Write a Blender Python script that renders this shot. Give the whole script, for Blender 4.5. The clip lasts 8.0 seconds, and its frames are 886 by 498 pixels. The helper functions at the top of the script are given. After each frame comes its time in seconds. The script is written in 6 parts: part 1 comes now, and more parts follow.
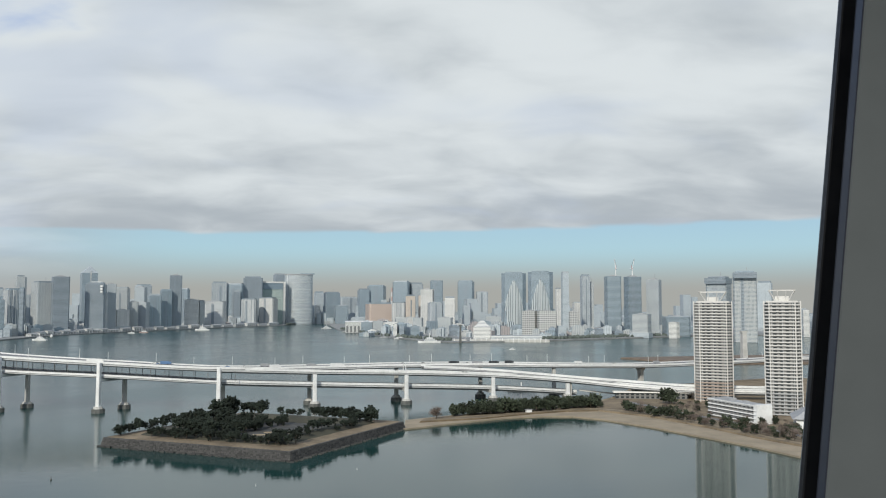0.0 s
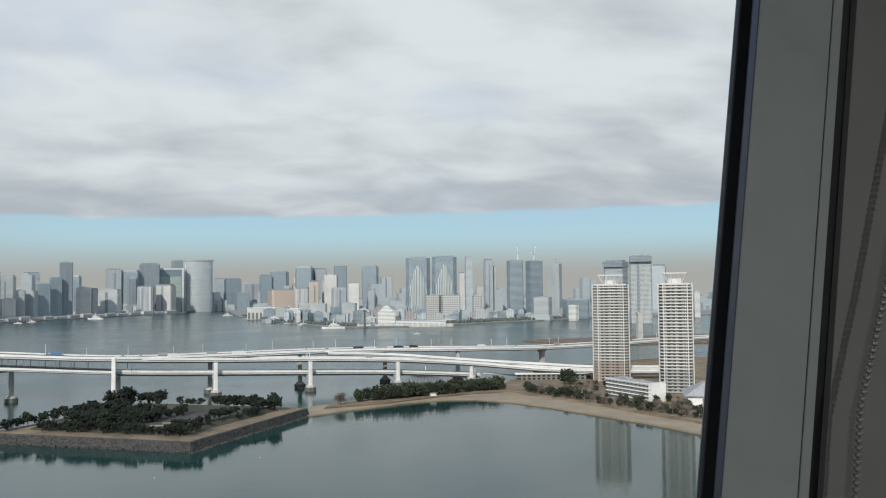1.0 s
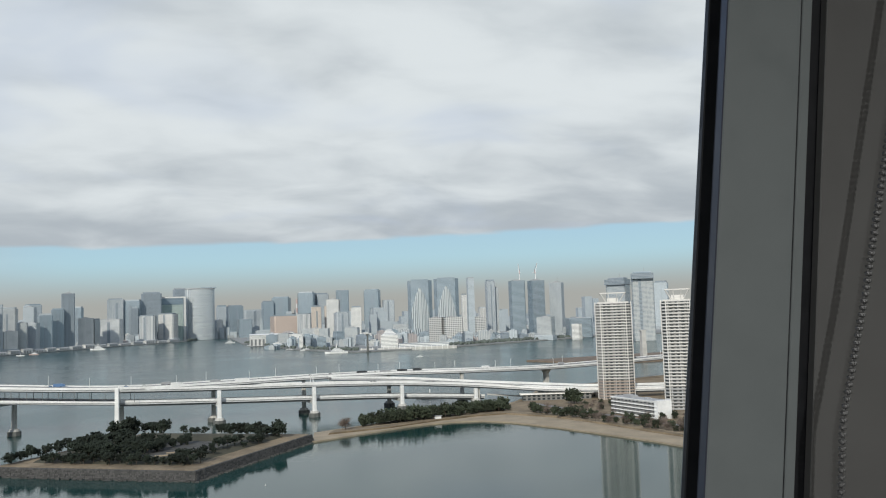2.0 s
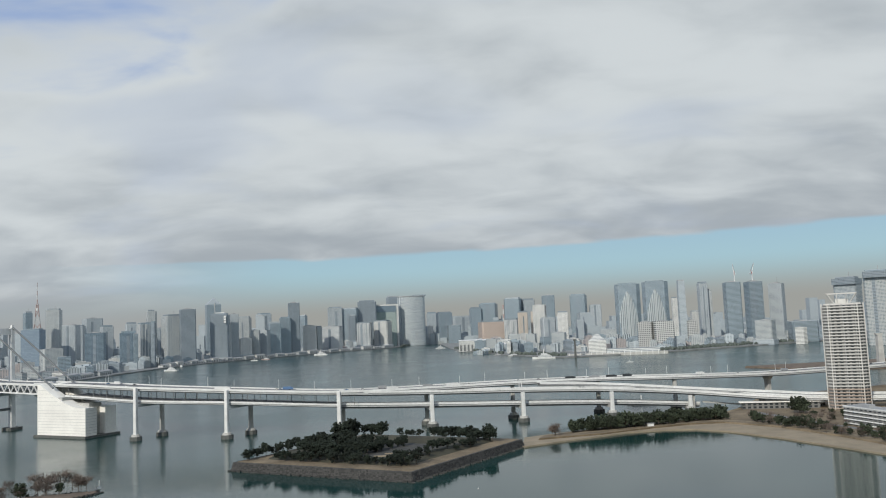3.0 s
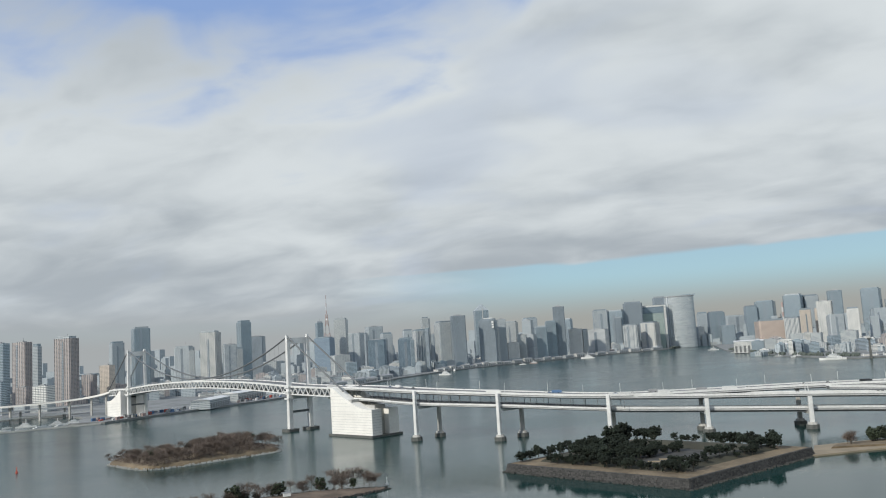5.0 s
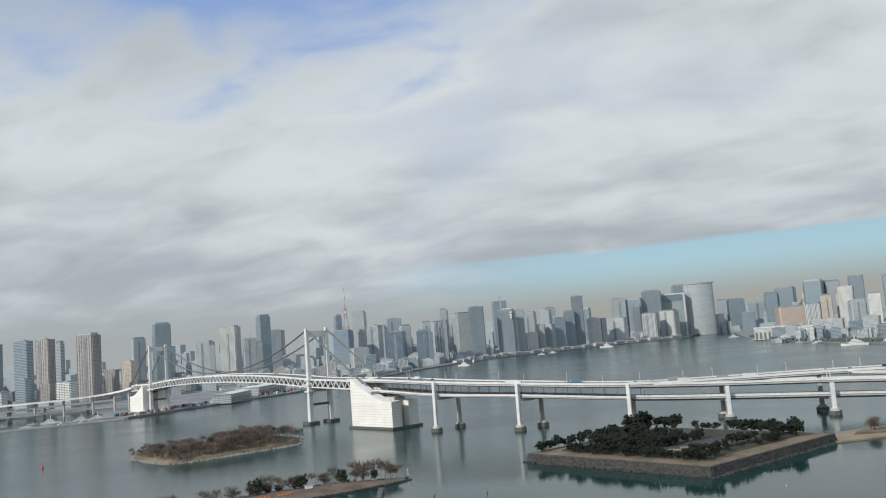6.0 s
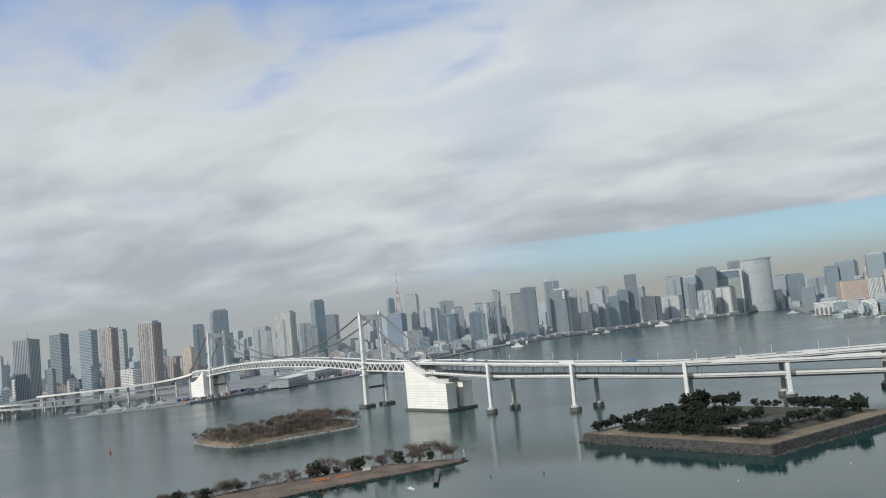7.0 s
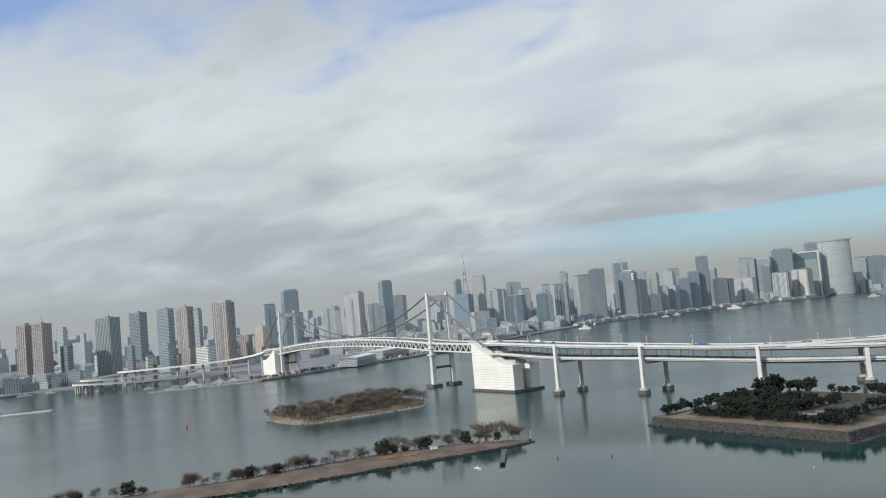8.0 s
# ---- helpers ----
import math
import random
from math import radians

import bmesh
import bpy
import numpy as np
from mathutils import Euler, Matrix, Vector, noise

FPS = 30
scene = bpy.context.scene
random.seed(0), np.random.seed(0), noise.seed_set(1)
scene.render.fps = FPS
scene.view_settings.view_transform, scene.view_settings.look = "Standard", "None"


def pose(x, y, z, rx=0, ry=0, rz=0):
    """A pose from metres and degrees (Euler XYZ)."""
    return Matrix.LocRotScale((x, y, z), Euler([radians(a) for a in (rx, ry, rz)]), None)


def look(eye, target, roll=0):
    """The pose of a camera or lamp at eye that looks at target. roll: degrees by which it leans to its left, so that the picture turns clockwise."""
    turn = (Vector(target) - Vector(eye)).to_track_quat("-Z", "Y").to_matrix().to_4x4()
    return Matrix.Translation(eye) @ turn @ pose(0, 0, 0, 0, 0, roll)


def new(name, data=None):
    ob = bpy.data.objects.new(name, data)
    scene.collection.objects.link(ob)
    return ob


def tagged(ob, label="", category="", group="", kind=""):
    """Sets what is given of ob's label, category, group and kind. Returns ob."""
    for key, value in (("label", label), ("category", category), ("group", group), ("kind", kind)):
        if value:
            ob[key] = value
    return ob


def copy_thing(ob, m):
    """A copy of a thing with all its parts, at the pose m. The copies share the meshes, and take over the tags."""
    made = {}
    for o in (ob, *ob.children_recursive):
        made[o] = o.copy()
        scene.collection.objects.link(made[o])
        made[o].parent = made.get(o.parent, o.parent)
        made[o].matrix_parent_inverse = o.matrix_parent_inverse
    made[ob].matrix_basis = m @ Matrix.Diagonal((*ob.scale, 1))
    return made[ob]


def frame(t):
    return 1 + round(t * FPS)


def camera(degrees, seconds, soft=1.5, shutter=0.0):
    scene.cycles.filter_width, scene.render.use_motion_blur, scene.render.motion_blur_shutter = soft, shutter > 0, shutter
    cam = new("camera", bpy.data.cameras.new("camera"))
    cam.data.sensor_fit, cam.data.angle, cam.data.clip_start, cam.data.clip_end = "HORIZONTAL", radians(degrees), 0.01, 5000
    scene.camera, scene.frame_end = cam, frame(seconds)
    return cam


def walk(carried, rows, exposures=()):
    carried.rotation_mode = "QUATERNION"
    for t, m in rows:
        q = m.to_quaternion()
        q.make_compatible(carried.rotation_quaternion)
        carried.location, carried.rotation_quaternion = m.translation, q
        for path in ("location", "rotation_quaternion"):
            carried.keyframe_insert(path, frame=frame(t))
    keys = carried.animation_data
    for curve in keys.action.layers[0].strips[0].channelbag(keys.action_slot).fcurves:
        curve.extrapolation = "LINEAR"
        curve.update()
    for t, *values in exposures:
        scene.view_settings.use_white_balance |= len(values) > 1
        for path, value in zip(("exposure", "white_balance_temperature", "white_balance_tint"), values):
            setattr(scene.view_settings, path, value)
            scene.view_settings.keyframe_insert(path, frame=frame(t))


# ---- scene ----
# ---- camera ----
cam = camera(55.7, 8.0, soft=1.1)
H = 104.0  # the eye's height over the bay
walk(cam, [
    (0.0, pose(-0.0026, 0, H, 93.81, -0.06, -8.94)),
    (0.5, pose(-0.0275, 0, H, 93.42, -0.14, -11.83)),
    (1.0, pose(-0.0161, 0, H, 92.76, 0.53, -15.46)),
    (1.2, pose(-0.004, 0, H, 92.62, 1.05, -16.98)),
    (2.3, pose(0.0227, 0, H, 94.94, 2.88, -12.68)),
    (2.5, pose(0.0195, 0, H, 95.32, 2.76, -9.25)),
    (3.0, pose(0.012, 0, H, 95.16, 2.50, -1.30)),
    (3.5, pose(0.01, 0, H, 94.87, 2.30, 4.10)),
    (4.0, pose(0.01, 0, H, 95.69, 1.69, 10.53)),
    (4.5, pose(0.01, 0, H, 96.39, 2.69, 14.85)),
    (6.0, pose(0.01, 0, H, 95.84, 4.43, 17.90)),
    (6.5, pose(0.01, 0, H, 95.83, 5.17, 19.42)),
    (7.0, pose(0.01, 0, H, 94.93, 5.51, 21.50)),
    (7.5, pose(0.01, 0, H, 93.97, 5.32, 23.02)),
    (8.0, pose(0.01, 0, H, 94.06, 5.11, 26.07)),
], exposures=[(0.0, 0.0, 6420, 8), (2.5, 0.02, 6420, 8), (3.0, -0.19, 6400, 8), (3.5, -0.12, 6400, 8), (4.5, -0.09, 6400, 8), (6.5, -0.10, 6400, 8), (8.0, -0.06, 6400, 8)])

# ---- sky, sun, exposure ----
SUN_AZ, SUN_EL = -150.0, 32.0  # degrees from the view axis, over the horizon


def nodes_of(tree):
    def node(kind, **values):
        n = tree.nodes.new("ShaderNode" + kind)
        for key, value in values.items():
            n.inputs[key].default_value = value
        return n
    def link(a, b):
        tree.links.new(a, b)
    def calc(op, a, b=0.0, clamp=False):
        n = tree.nodes.new("ShaderNodeMath")
        n.operation, n.use_clamp = op, clamp
        for i, v in enumerate((a, b)):
            if isinstance(v, (int, float)):
                n.inputs[i].default_value = v
            else:
                tree.links.new(v, n.inputs[i])
        return n.outputs[0]
    def step(v, lo, hi, a=0.0, b=1.0):
        n = tree.nodes.new("ShaderNodeMapRange")
        n.interpolation_type = "SMOOTHSTEP"
        tree.links.new(v, n.inputs["Value"])
        for key, value in (("From Min", lo), ("From Max", hi), ("To Min", a), ("To Max", b)):
            n.inputs[key].default_value = value
        return n.outputs["Result"]
    def mix(fac, a, b):
        n = tree.nodes.new("ShaderNodeMix")
        n.data_type = "RGBA"
        for i, v in ((0, fac), (6, a), (7, b)):
            if isinstance(v, (int, float)):
                n.inputs[i].default_value = v
            elif isinstance(v, tuple):
                n.inputs[i].default_value = (*v, 1)
            else:
                tree.links.new(v, n.inputs[i])
        return n.outputs[2]
    return node, link, calc, step, mix


world = bpy.data.worlds.new("winter_sky")
scene.world = world
world.use_nodes = True
world.node_tree.nodes.clear()
node, link, calc, step, mix = nodes_of(world.node_tree)
sky = node("TexSky")
sky.sky_type, sky.sun_disc, sky.dust_density = "NISHITA", False, 2.0
sky.sun_elevation, sky.sun_rotation = radians(SUN_EL), radians(SUN_AZ)
direction = node("TexCoord").outputs["Generated"]
axes = node("SeparateXYZ")
link(direction, axes.inputs[0])
up = calc("MAXIMUM", axes.outputs["Z"], 0.012)
# the stratus sheet lies on a plane overhead: places on it are direction / height
flat = node("CombineXYZ")
soft_up = calc("ADD", up, 0.26)
link(calc("DIVIDE", axes.outputs["X"], soft_up), flat.inputs[0])
link(calc("DIVIDE", axes.outputs["Y"], soft_up), flat.inputs[1])
turn = node("Mapping")
turn.inputs["Location"].default_value = (0.12, 0.0, 0.0)
turn.inputs["Rotation"].default_value = (0, 0, radians(12))
turn.inputs["Scale"].default_value = (0.72, 1.05, 1.0)
link(flat.outputs[0], turn.inputs[0])
big = node("TexNoise", Scale=1.5, Detail=5.0, Roughness=0.5, Distortion=0.35)
small = node("TexNoise", Scale=4.6, Detail=5.0, Roughness=0.48, Distortion=0.4)
link(turn.outputs[0], big.inputs["Vector"])
link(turn.outputs[0], small.inputs["Vector"])
body_noise = calc("ADD", calc("MULTIPLY", big.outputs[0], 0.60), calc("MULTIPLY", small.outputs[0], 0.40))
lit = calc("ADD", body_noise, step(up, 0.09, 0.21, -0.07, 0.075))
cloud = mix(step(lit, 0.32, 0.66), (0.43, 0.47, 0.51), (0.72, 0.755, 0.775))
veil = node("TexNoise", Scale=2.1, Detail=3.0, Roughness=0.5, Distortion=0.6)
shifted = node("Mapping")
shifted.inputs["Location"].default_value = (3.1, 1.7, 0.4)
link(turn.outputs[0], shifted.inputs[0])
link(shifted.outputs[0], veil.inputs["Vector"])
cloud = mix(step(veil.outputs[0], 0.50, 0.72, 0.0, 0.45), cloud, (0.50, 0.57, 0.70))
# holes open towards the zenith
rag = calc("ADD", calc("MULTIPLY", calc("SUBTRACT", big.outputs[0], 0.5), 0.36), calc("MULTIPLY", calc("SUBTRACT", small.outputs[0], 0.5), 0.26))
rim = calc("ADD", 0.262, calc("MULTIPLY", calc("MAXIMUM", calc("ADD", axes.outputs["X"], 0.50), 0.0), 0.26))
hole = calc("MULTIPLY", step(calc("SUBTRACT", calc("ADD", up, rag), rim), -0.01, 0.12), step(up, 0.5, 0.8, 1.0, 0.35))
# the sheet ends in a line low over the far shore, and fades out to the west
edge = calc("ADD", calc("MULTIPLY", axes.outputs["X"], 0.018), 0.084)
wobble = calc("MULTIPLY", calc("SUBTRACT", small.outputs[0], 0.5), 0.012)
over = calc("SUBTRACT", calc("ADD", up, wobble), edge)
covered = calc("MULTIPLY", step(over, -0.001, 0.005), calc("SUBTRACT", 1.0, calc("MULTIPLY", hole, 0.9)))
west = step(axes.outputs["X"], -0.44, -0.12, 1.0, 0.0)
covered = calc("MAXIMUM", covered, calc("MULTIPLY", calc("MULTIPLY", west, step(up, 0.012, 0.045)), step(up, 0.14, 0.20, 1.0, 0.0)))
clear = mix(step(up, 0.03, 0.24), (0.40, 0.59, 0.66), (0.22, 0.35, 0.66))
open_sky = mix(0.012, clear, sky.outputs[0])
air = mix(covered, open_sky, cloud)
# grey-brown haze along the horizon
hazy = mix(step(up, 0.014, 0.070), mix(west, (0.395, 0.395, 0.370), (0.415, 0.430, 0.435)), air)
back = node("Background")
link(hazy, back.inputs["Color"])
back.inputs["Strength"].default_value = 1.0
link(back.outputs[0], node("OutputWorld").inputs[0])

sun = new("sun", bpy.data.lights.new("sun", "SUN"))
sun.data.energy, sun.data.angle, sun.data.color = 3.5, radians(1.5), (1.0, 0.93, 0.82)
sun.matrix_world = look((3000 * math.sin(radians(SUN_AZ)), 3000 * math.cos(radians(SUN_AZ)), 3000 * math.tan(radians(SUN_EL))), (0, 0, 0))


# ---- materials ----
def material(name, base, rough=0.6, metal=0.0, vary=0.25, scale=0.2, bump=0.0, bump_scale=None, random_tint=0.0, spec=0.5):
    """A plain surface: two sizes of mottling, and relief."""
    m = bpy.data.materials.new(name)
    m.use_nodes = True
    node, link, calc, step, mix = nodes_of(m.node_tree)
    shader = m.node_tree.nodes["Principled BSDF"]
    place = node("TexCoord").outputs["Object"]
    coarse = node("TexNoise", Scale=scale, Detail=4.0)
    fine = node("TexNoise", Scale=scale * 7, Detail=3.0)
    link(place, coarse.inputs["Vector"])
    link(place, fine.inputs["Vector"])
    both = calc("ADD", calc("MULTIPLY", coarse.outputs[0], 0.6), calc("MULTIPLY", fine.outputs[0], 0.4))
    lo, hi = tuple(c * (1 - vary) for c in base), tuple(min(1.0, c * (1 + vary)) for c in base)
    colour = mix(step(both, 0.3, 0.7), lo, hi)
    if random_tint:
        info = node("ObjectInfo")
        hsv = node("HueSaturation")
        link(calc("ADD", calc("MULTIPLY", info.outputs["Random"], 2 * random_tint), 1 - random_tint), hsv.inputs["Value"])
        link(colour, hsv.inputs["Color"])
        colour = hsv.outputs[0]
    link(colour, shader.inputs["Base Color"])
    link(step(fine.outputs[0], 0.3, 0.7, max(0.0, rough - 0.08), min(1.0, rough + 0.08)), shader.inputs["Roughness"])
    shader.inputs["Metallic"].default_value = metal
    shader.inputs["Specular IOR Level"].default_value = spec
    if bump:
        relief = node("Bump", Strength=bump, Distance=0.3)
        grain = node("TexNoise", Scale=bump_scale or scale * 10, Detail=5.0)
        link(place, grain.inputs["Vector"])
        link(grain.outputs[0], relief.inputs["Height"])
        link(relief.outputs[0], shader.inputs["Normal"])
    return m


def facade(name, wall, glass, storey=3.6, bay=3.2, open_up=0.55, open_across=0.7, metal=0.6):
    """Outer wall of a far building: storeys and bays of glazing, a little uneven from bay to bay."""
    m = bpy.data.materials.new(name)
    m.use_nodes = True
    node, link, calc, step, mix = nodes_of(m.node_tree)
    shader = m.node_tree.nodes["Principled BSDF"]
    axes = node("SeparateXYZ")
    link(node("TexCoord").outputs["Object"], axes.inputs[0])
    rise = calc("DIVIDE", axes.outputs["Z"], storey)
    run = calc("DIVIDE", calc("ADD", axes.outputs["X"], calc("MULTIPLY", axes.outputs["Y"], 1.13)), bay)
    row = step(calc("ABSOLUTE", calc("SUBTRACT", calc("FRACT", rise), 0.5)), open_up / 2 - 0.06, open_up / 2 + 0.06, 1.0, 0.0)
    column = step(calc("ABSOLUTE", calc("SUBTRACT", calc("FRACT", run), 0.5)), open_across / 2 - 0.06, open_across / 2 + 0.06, 1.0, 0.0)
    pane = calc("MULTIPLY", row, column)
    cell = node("CombineXYZ")
    link(calc("FLOOR", rise), cell.inputs[0])
    link(calc("FLOOR", run), cell.inputs[1])
    blind = node("TexWhiteNoise")
    link(cell.outputs[0], blind.inputs["Vector"])
    stain = node("TexNoise", Scale=0.03, Detail=5.0)
    link(node("TexCoord").outputs["Object"], stain.inputs["Vector"])
    info = node("ObjectInfo")
    tone = calc("ADD", calc("MULTIPLY", stain.outputs[0], 0.25), calc("ADD", calc("MULTIPLY", info.outputs["Random"], 0.30), 0.72))
    painted = node("HueSaturation", Color=(*wall, 1))
    link(tone, painted.inputs["Value"])
    glazed = mix(blind.outputs["Value"], tuple(c * 0.75 for c in glass), tuple(min(1, c * 1.25) for c in glass))
    link(mix(pane, painted.outputs[0], glazed), shader.inputs["Base Color"])
    link(calc("MULTIPLY", pane, metal), shader.inputs["Metallic"])
    link(calc("SUBTRACT", 0.7, calc("MULTIPLY", pane, 0.45)), shader.inputs["Roughness"])
    return m


WHITE = material("white_bridge_paint", (0.68, 0.69, 0.68), 0.5, vary=0.14, scale=0.07)
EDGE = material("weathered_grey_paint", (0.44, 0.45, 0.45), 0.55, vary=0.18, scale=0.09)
# Steel darkened so the shade under and between decks is in its colour.
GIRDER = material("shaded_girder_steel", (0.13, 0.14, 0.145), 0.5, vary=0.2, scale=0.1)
DARK = material("dark_footing_concrete", (0.10, 0.105, 0.10), 0.8, vary=0.3, scale=0.3)
CONCRETE = material("weathered_concrete", (0.42, 0.42, 0.40), 0.8, vary=0.2, scale=0.08, bump=0.1)
PALE_CONCRETE = material("pale_concrete", (0.80, 0.79, 0.75), 0.75, vary=0.08, scale=0.06)
ASPHALT = material("asphalt", (0.16, 0.165, 0.17), 0.85, vary=0.15, scale=0.2)
CABLE = material("grey_cable", (0.13, 0.14, 0.145), 0.5, vary=0.2, scale=0.2)
# Fort stone, bank and pines are darkened: a cloud's shadow in their base colours.
STONE = material("rubble_stone", (0.050, 0.050, 0.047), 0.9, vary=0.6, scale=0.18, bump=0.6, bump_scale=0.8)
DRY_GRASS = material("dry_winter_grass", (0.165, 0.130, 0.085), 0.95, vary=0.4, scale=0.06, bump=0.3)
BANK = material("worn_green_bank", (0.046, 0.045, 0.031), 0.95, vary=0.35, scale=0.07, bump=0.4)
SCRUB = material("dull_green_scrub", (0.05, 0.052, 0.033), 0.95, vary=0.5, scale=0.08, bump=0.5)
SOIL = material("brown_soil", (0.13, 0.10, 0.075), 0.95, vary=0.4, scale=0.08, bump=0.4)
SAND = material("wet_beach_sand", (0.255, 0.212, 0.150), 0.9, vary=0.2, scale=0.05)
CITY = material("paved_city_ground", (0.20, 0.21, 0.21), 0.9, vary=0.35, scale=0.02)
BARK = material("bark", (0.09, 0.07, 0.055), 0.95, vary=0.3, scale=1.0)
PINE = material("pine_needles", (0.017, 0.023, 0.017), 0.85, vary=0.5, scale=0.6, random_tint=0.35, spec=0.2)
BROADLEAF = material("evergreen_leaves", (0.034, 0.043, 0.027), 0.85, vary=0.5, scale=0.6, random_tint=0.35, spec=0.2)
HARBOUR_GREEN = material("dull_far_foliage", (0.095, 0.112, 0.100), 0.9, vary=0.3, scale=0.1, spec=0.2)
TWIG = material("bare_winter_twigs", (0.150, 0.124, 0.108), 0.95, vary=0.4, scale=0.5, random_tint=0.3, spec=0.1)
RED = material("red_paint", (0.45, 0.07, 0.04), 0.5, vary=0.15)
ORANGE = material("orange_paint", (0.75, 0.20, 0.04), 0.5, vary=0.15)
BLUE = material("blue_paint", (0.08, 0.16, 0.30), 0.5, vary=0.15)
DARK_PAINT = material("dark_vehicle_paint", (0.04, 0.045, 0.05), 0.35, vary=0.2)
# Far red and white paint, greyed so that haze lies in the colour.
HAZED_RED = material("hazed_orange_red_paint", (0.38, 0.29, 0.27), 0.7, vary=0.1)
HAZED_WHITE = material("hazed_white_paint", (0.48, 0.49, 0.49), 0.7, vary=0.1)
RUBBER = material("rubber", (0.02, 0.02, 0.02), 0.8)
ROOF = material("grey_roof_sheet", (0.30, 0.31, 0.32), 0.7, vary=0.2, scale=0.05)
# Far walls and panes are raised and blued: distance haze in the base colours.
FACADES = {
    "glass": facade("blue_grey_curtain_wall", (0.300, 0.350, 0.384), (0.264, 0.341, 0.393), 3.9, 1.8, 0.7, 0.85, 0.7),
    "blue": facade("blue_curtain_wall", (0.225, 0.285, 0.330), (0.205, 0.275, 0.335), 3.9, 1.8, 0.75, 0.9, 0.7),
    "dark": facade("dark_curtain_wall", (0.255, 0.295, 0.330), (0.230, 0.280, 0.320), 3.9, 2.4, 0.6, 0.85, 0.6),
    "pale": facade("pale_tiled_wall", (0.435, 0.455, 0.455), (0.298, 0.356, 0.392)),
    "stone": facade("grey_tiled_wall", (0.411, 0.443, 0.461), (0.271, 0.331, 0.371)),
    "haze": facade("haze_blue_tiled_wall", (0.385, 0.430, 0.455), (0.335, 0.390, 0.430), 4.0, 3.5, 0.5, 0.7, 0.4),
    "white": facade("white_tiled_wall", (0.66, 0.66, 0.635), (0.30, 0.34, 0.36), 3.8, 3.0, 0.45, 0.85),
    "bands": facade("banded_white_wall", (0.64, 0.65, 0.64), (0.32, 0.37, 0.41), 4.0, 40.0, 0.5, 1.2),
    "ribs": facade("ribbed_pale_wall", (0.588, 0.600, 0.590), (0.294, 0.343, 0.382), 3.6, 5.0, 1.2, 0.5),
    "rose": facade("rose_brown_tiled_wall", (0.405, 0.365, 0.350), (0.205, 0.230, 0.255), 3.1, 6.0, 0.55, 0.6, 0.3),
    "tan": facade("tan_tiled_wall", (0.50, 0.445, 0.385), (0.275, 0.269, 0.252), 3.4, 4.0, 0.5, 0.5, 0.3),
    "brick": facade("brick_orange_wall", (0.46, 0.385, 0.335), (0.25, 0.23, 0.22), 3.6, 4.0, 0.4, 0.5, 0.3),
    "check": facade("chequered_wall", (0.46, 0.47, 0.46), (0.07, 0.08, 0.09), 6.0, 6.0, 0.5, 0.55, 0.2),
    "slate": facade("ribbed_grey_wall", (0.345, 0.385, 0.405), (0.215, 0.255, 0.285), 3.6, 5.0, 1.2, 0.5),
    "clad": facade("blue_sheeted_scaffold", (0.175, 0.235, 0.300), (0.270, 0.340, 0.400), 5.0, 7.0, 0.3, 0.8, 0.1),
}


def water_material():
    m = bpy.data.materials.new("harbour_water")
    m.use_nodes = True
    node, link, calc, step, mix = nodes_of(m.node_tree)
    shader = m.node_tree.nodes["Principled BSDF"]
    place = node("TexCoord").outputs["Object"]
    wind = node("TexNoise", Scale=0.004, Detail=4.0, Distortion=0.8)
    wave = node("TexNoise", Scale=0.10, Detail=5.0, Roughness=0.65)
    ripple = node("TexNoise", Scale=0.7, Detail=2.0)
    for n in (wind, wave, ripple):
        link(place, n.inputs["Vector"])
    link(mix(step(wind.outputs[0], 0.35, 0.65), (0.007, 0.033, 0.032), (0.011, 0.043, 0.041)), shader.inputs["Base Color"])
    shader.inputs["IOR"].default_value = 1.33
    relief = node("Bump", Distance=0.6)
    axes = node("SeparateXYZ")
    link(place, axes.inputs[0])
    # sheltered behind the fort and the islets, choppier out in the fairway
    open_water = calc("SUBTRACT", axes.outputs["Y"], calc("MULTIPLY", calc("MINIMUM", axes.outputs["X"], 0.0), 0.8))
    link(step(open_water, 560, 1050, 0.07, 0.42), relief.inputs["Strength"])
    link(calc("ADD", step(wind.outputs[0], 0.35, 0.65, 0.0, 0.06), step(open_water, 560, 1200, 0.03, 0.17)), shader.inputs["Roughness"])
    link(calc("ADD", wave.outputs[0], calc("MULTIPLY", ripple.outputs[0], 0.3)), relief.inputs["Height"])
    link(relief.outputs[0], shader.inputs["Normal"])
    return m


WATER = water_material()


# ---- builders ----
def part(name, bm, mat, parent=None, label=""):
    """Links a bmesh as one mesh object, under a thing or a part."""
    mesh = bpy.data.meshes.new(name)
    bm.normal_update()
    bm.to_mesh(mesh)
    bm.free()
    mesh.materials.append(mat)
    ob = new(name, mesh)
    ob.parent = parent
    return tagged(ob, label)


def thing(name, at, turn=0.0, label="", category="", group="", kind=""):
    ob = new(name)
    ob.matrix_basis = pose(*at, 0, 0, turn)
    return tagged(ob, label, category, group, kind)


def box(bm, x0, x1, y0, y1, z0, z1):
    v = [bm.verts.new(p) for p in ((x0, y0, z0), (x1, y0, z0), (x1, y1, z0), (x0, y1, z0), (x0, y0, z1), (x1, y0, z1), (x1, y1, z1), (x0, y1, z1))]
    for f in ((3, 2, 1, 0), (4, 5, 6, 7), (0, 1, 5, 4), (1, 2, 6, 5), (2, 3, 7, 6), (3, 0, 4, 7)):
        bm.faces.new([v[i] for i in f])


def box_mesh(*sizes):
    bm = bmesh.new()
    for s in sizes:
        box(bm, *s)
    return bm


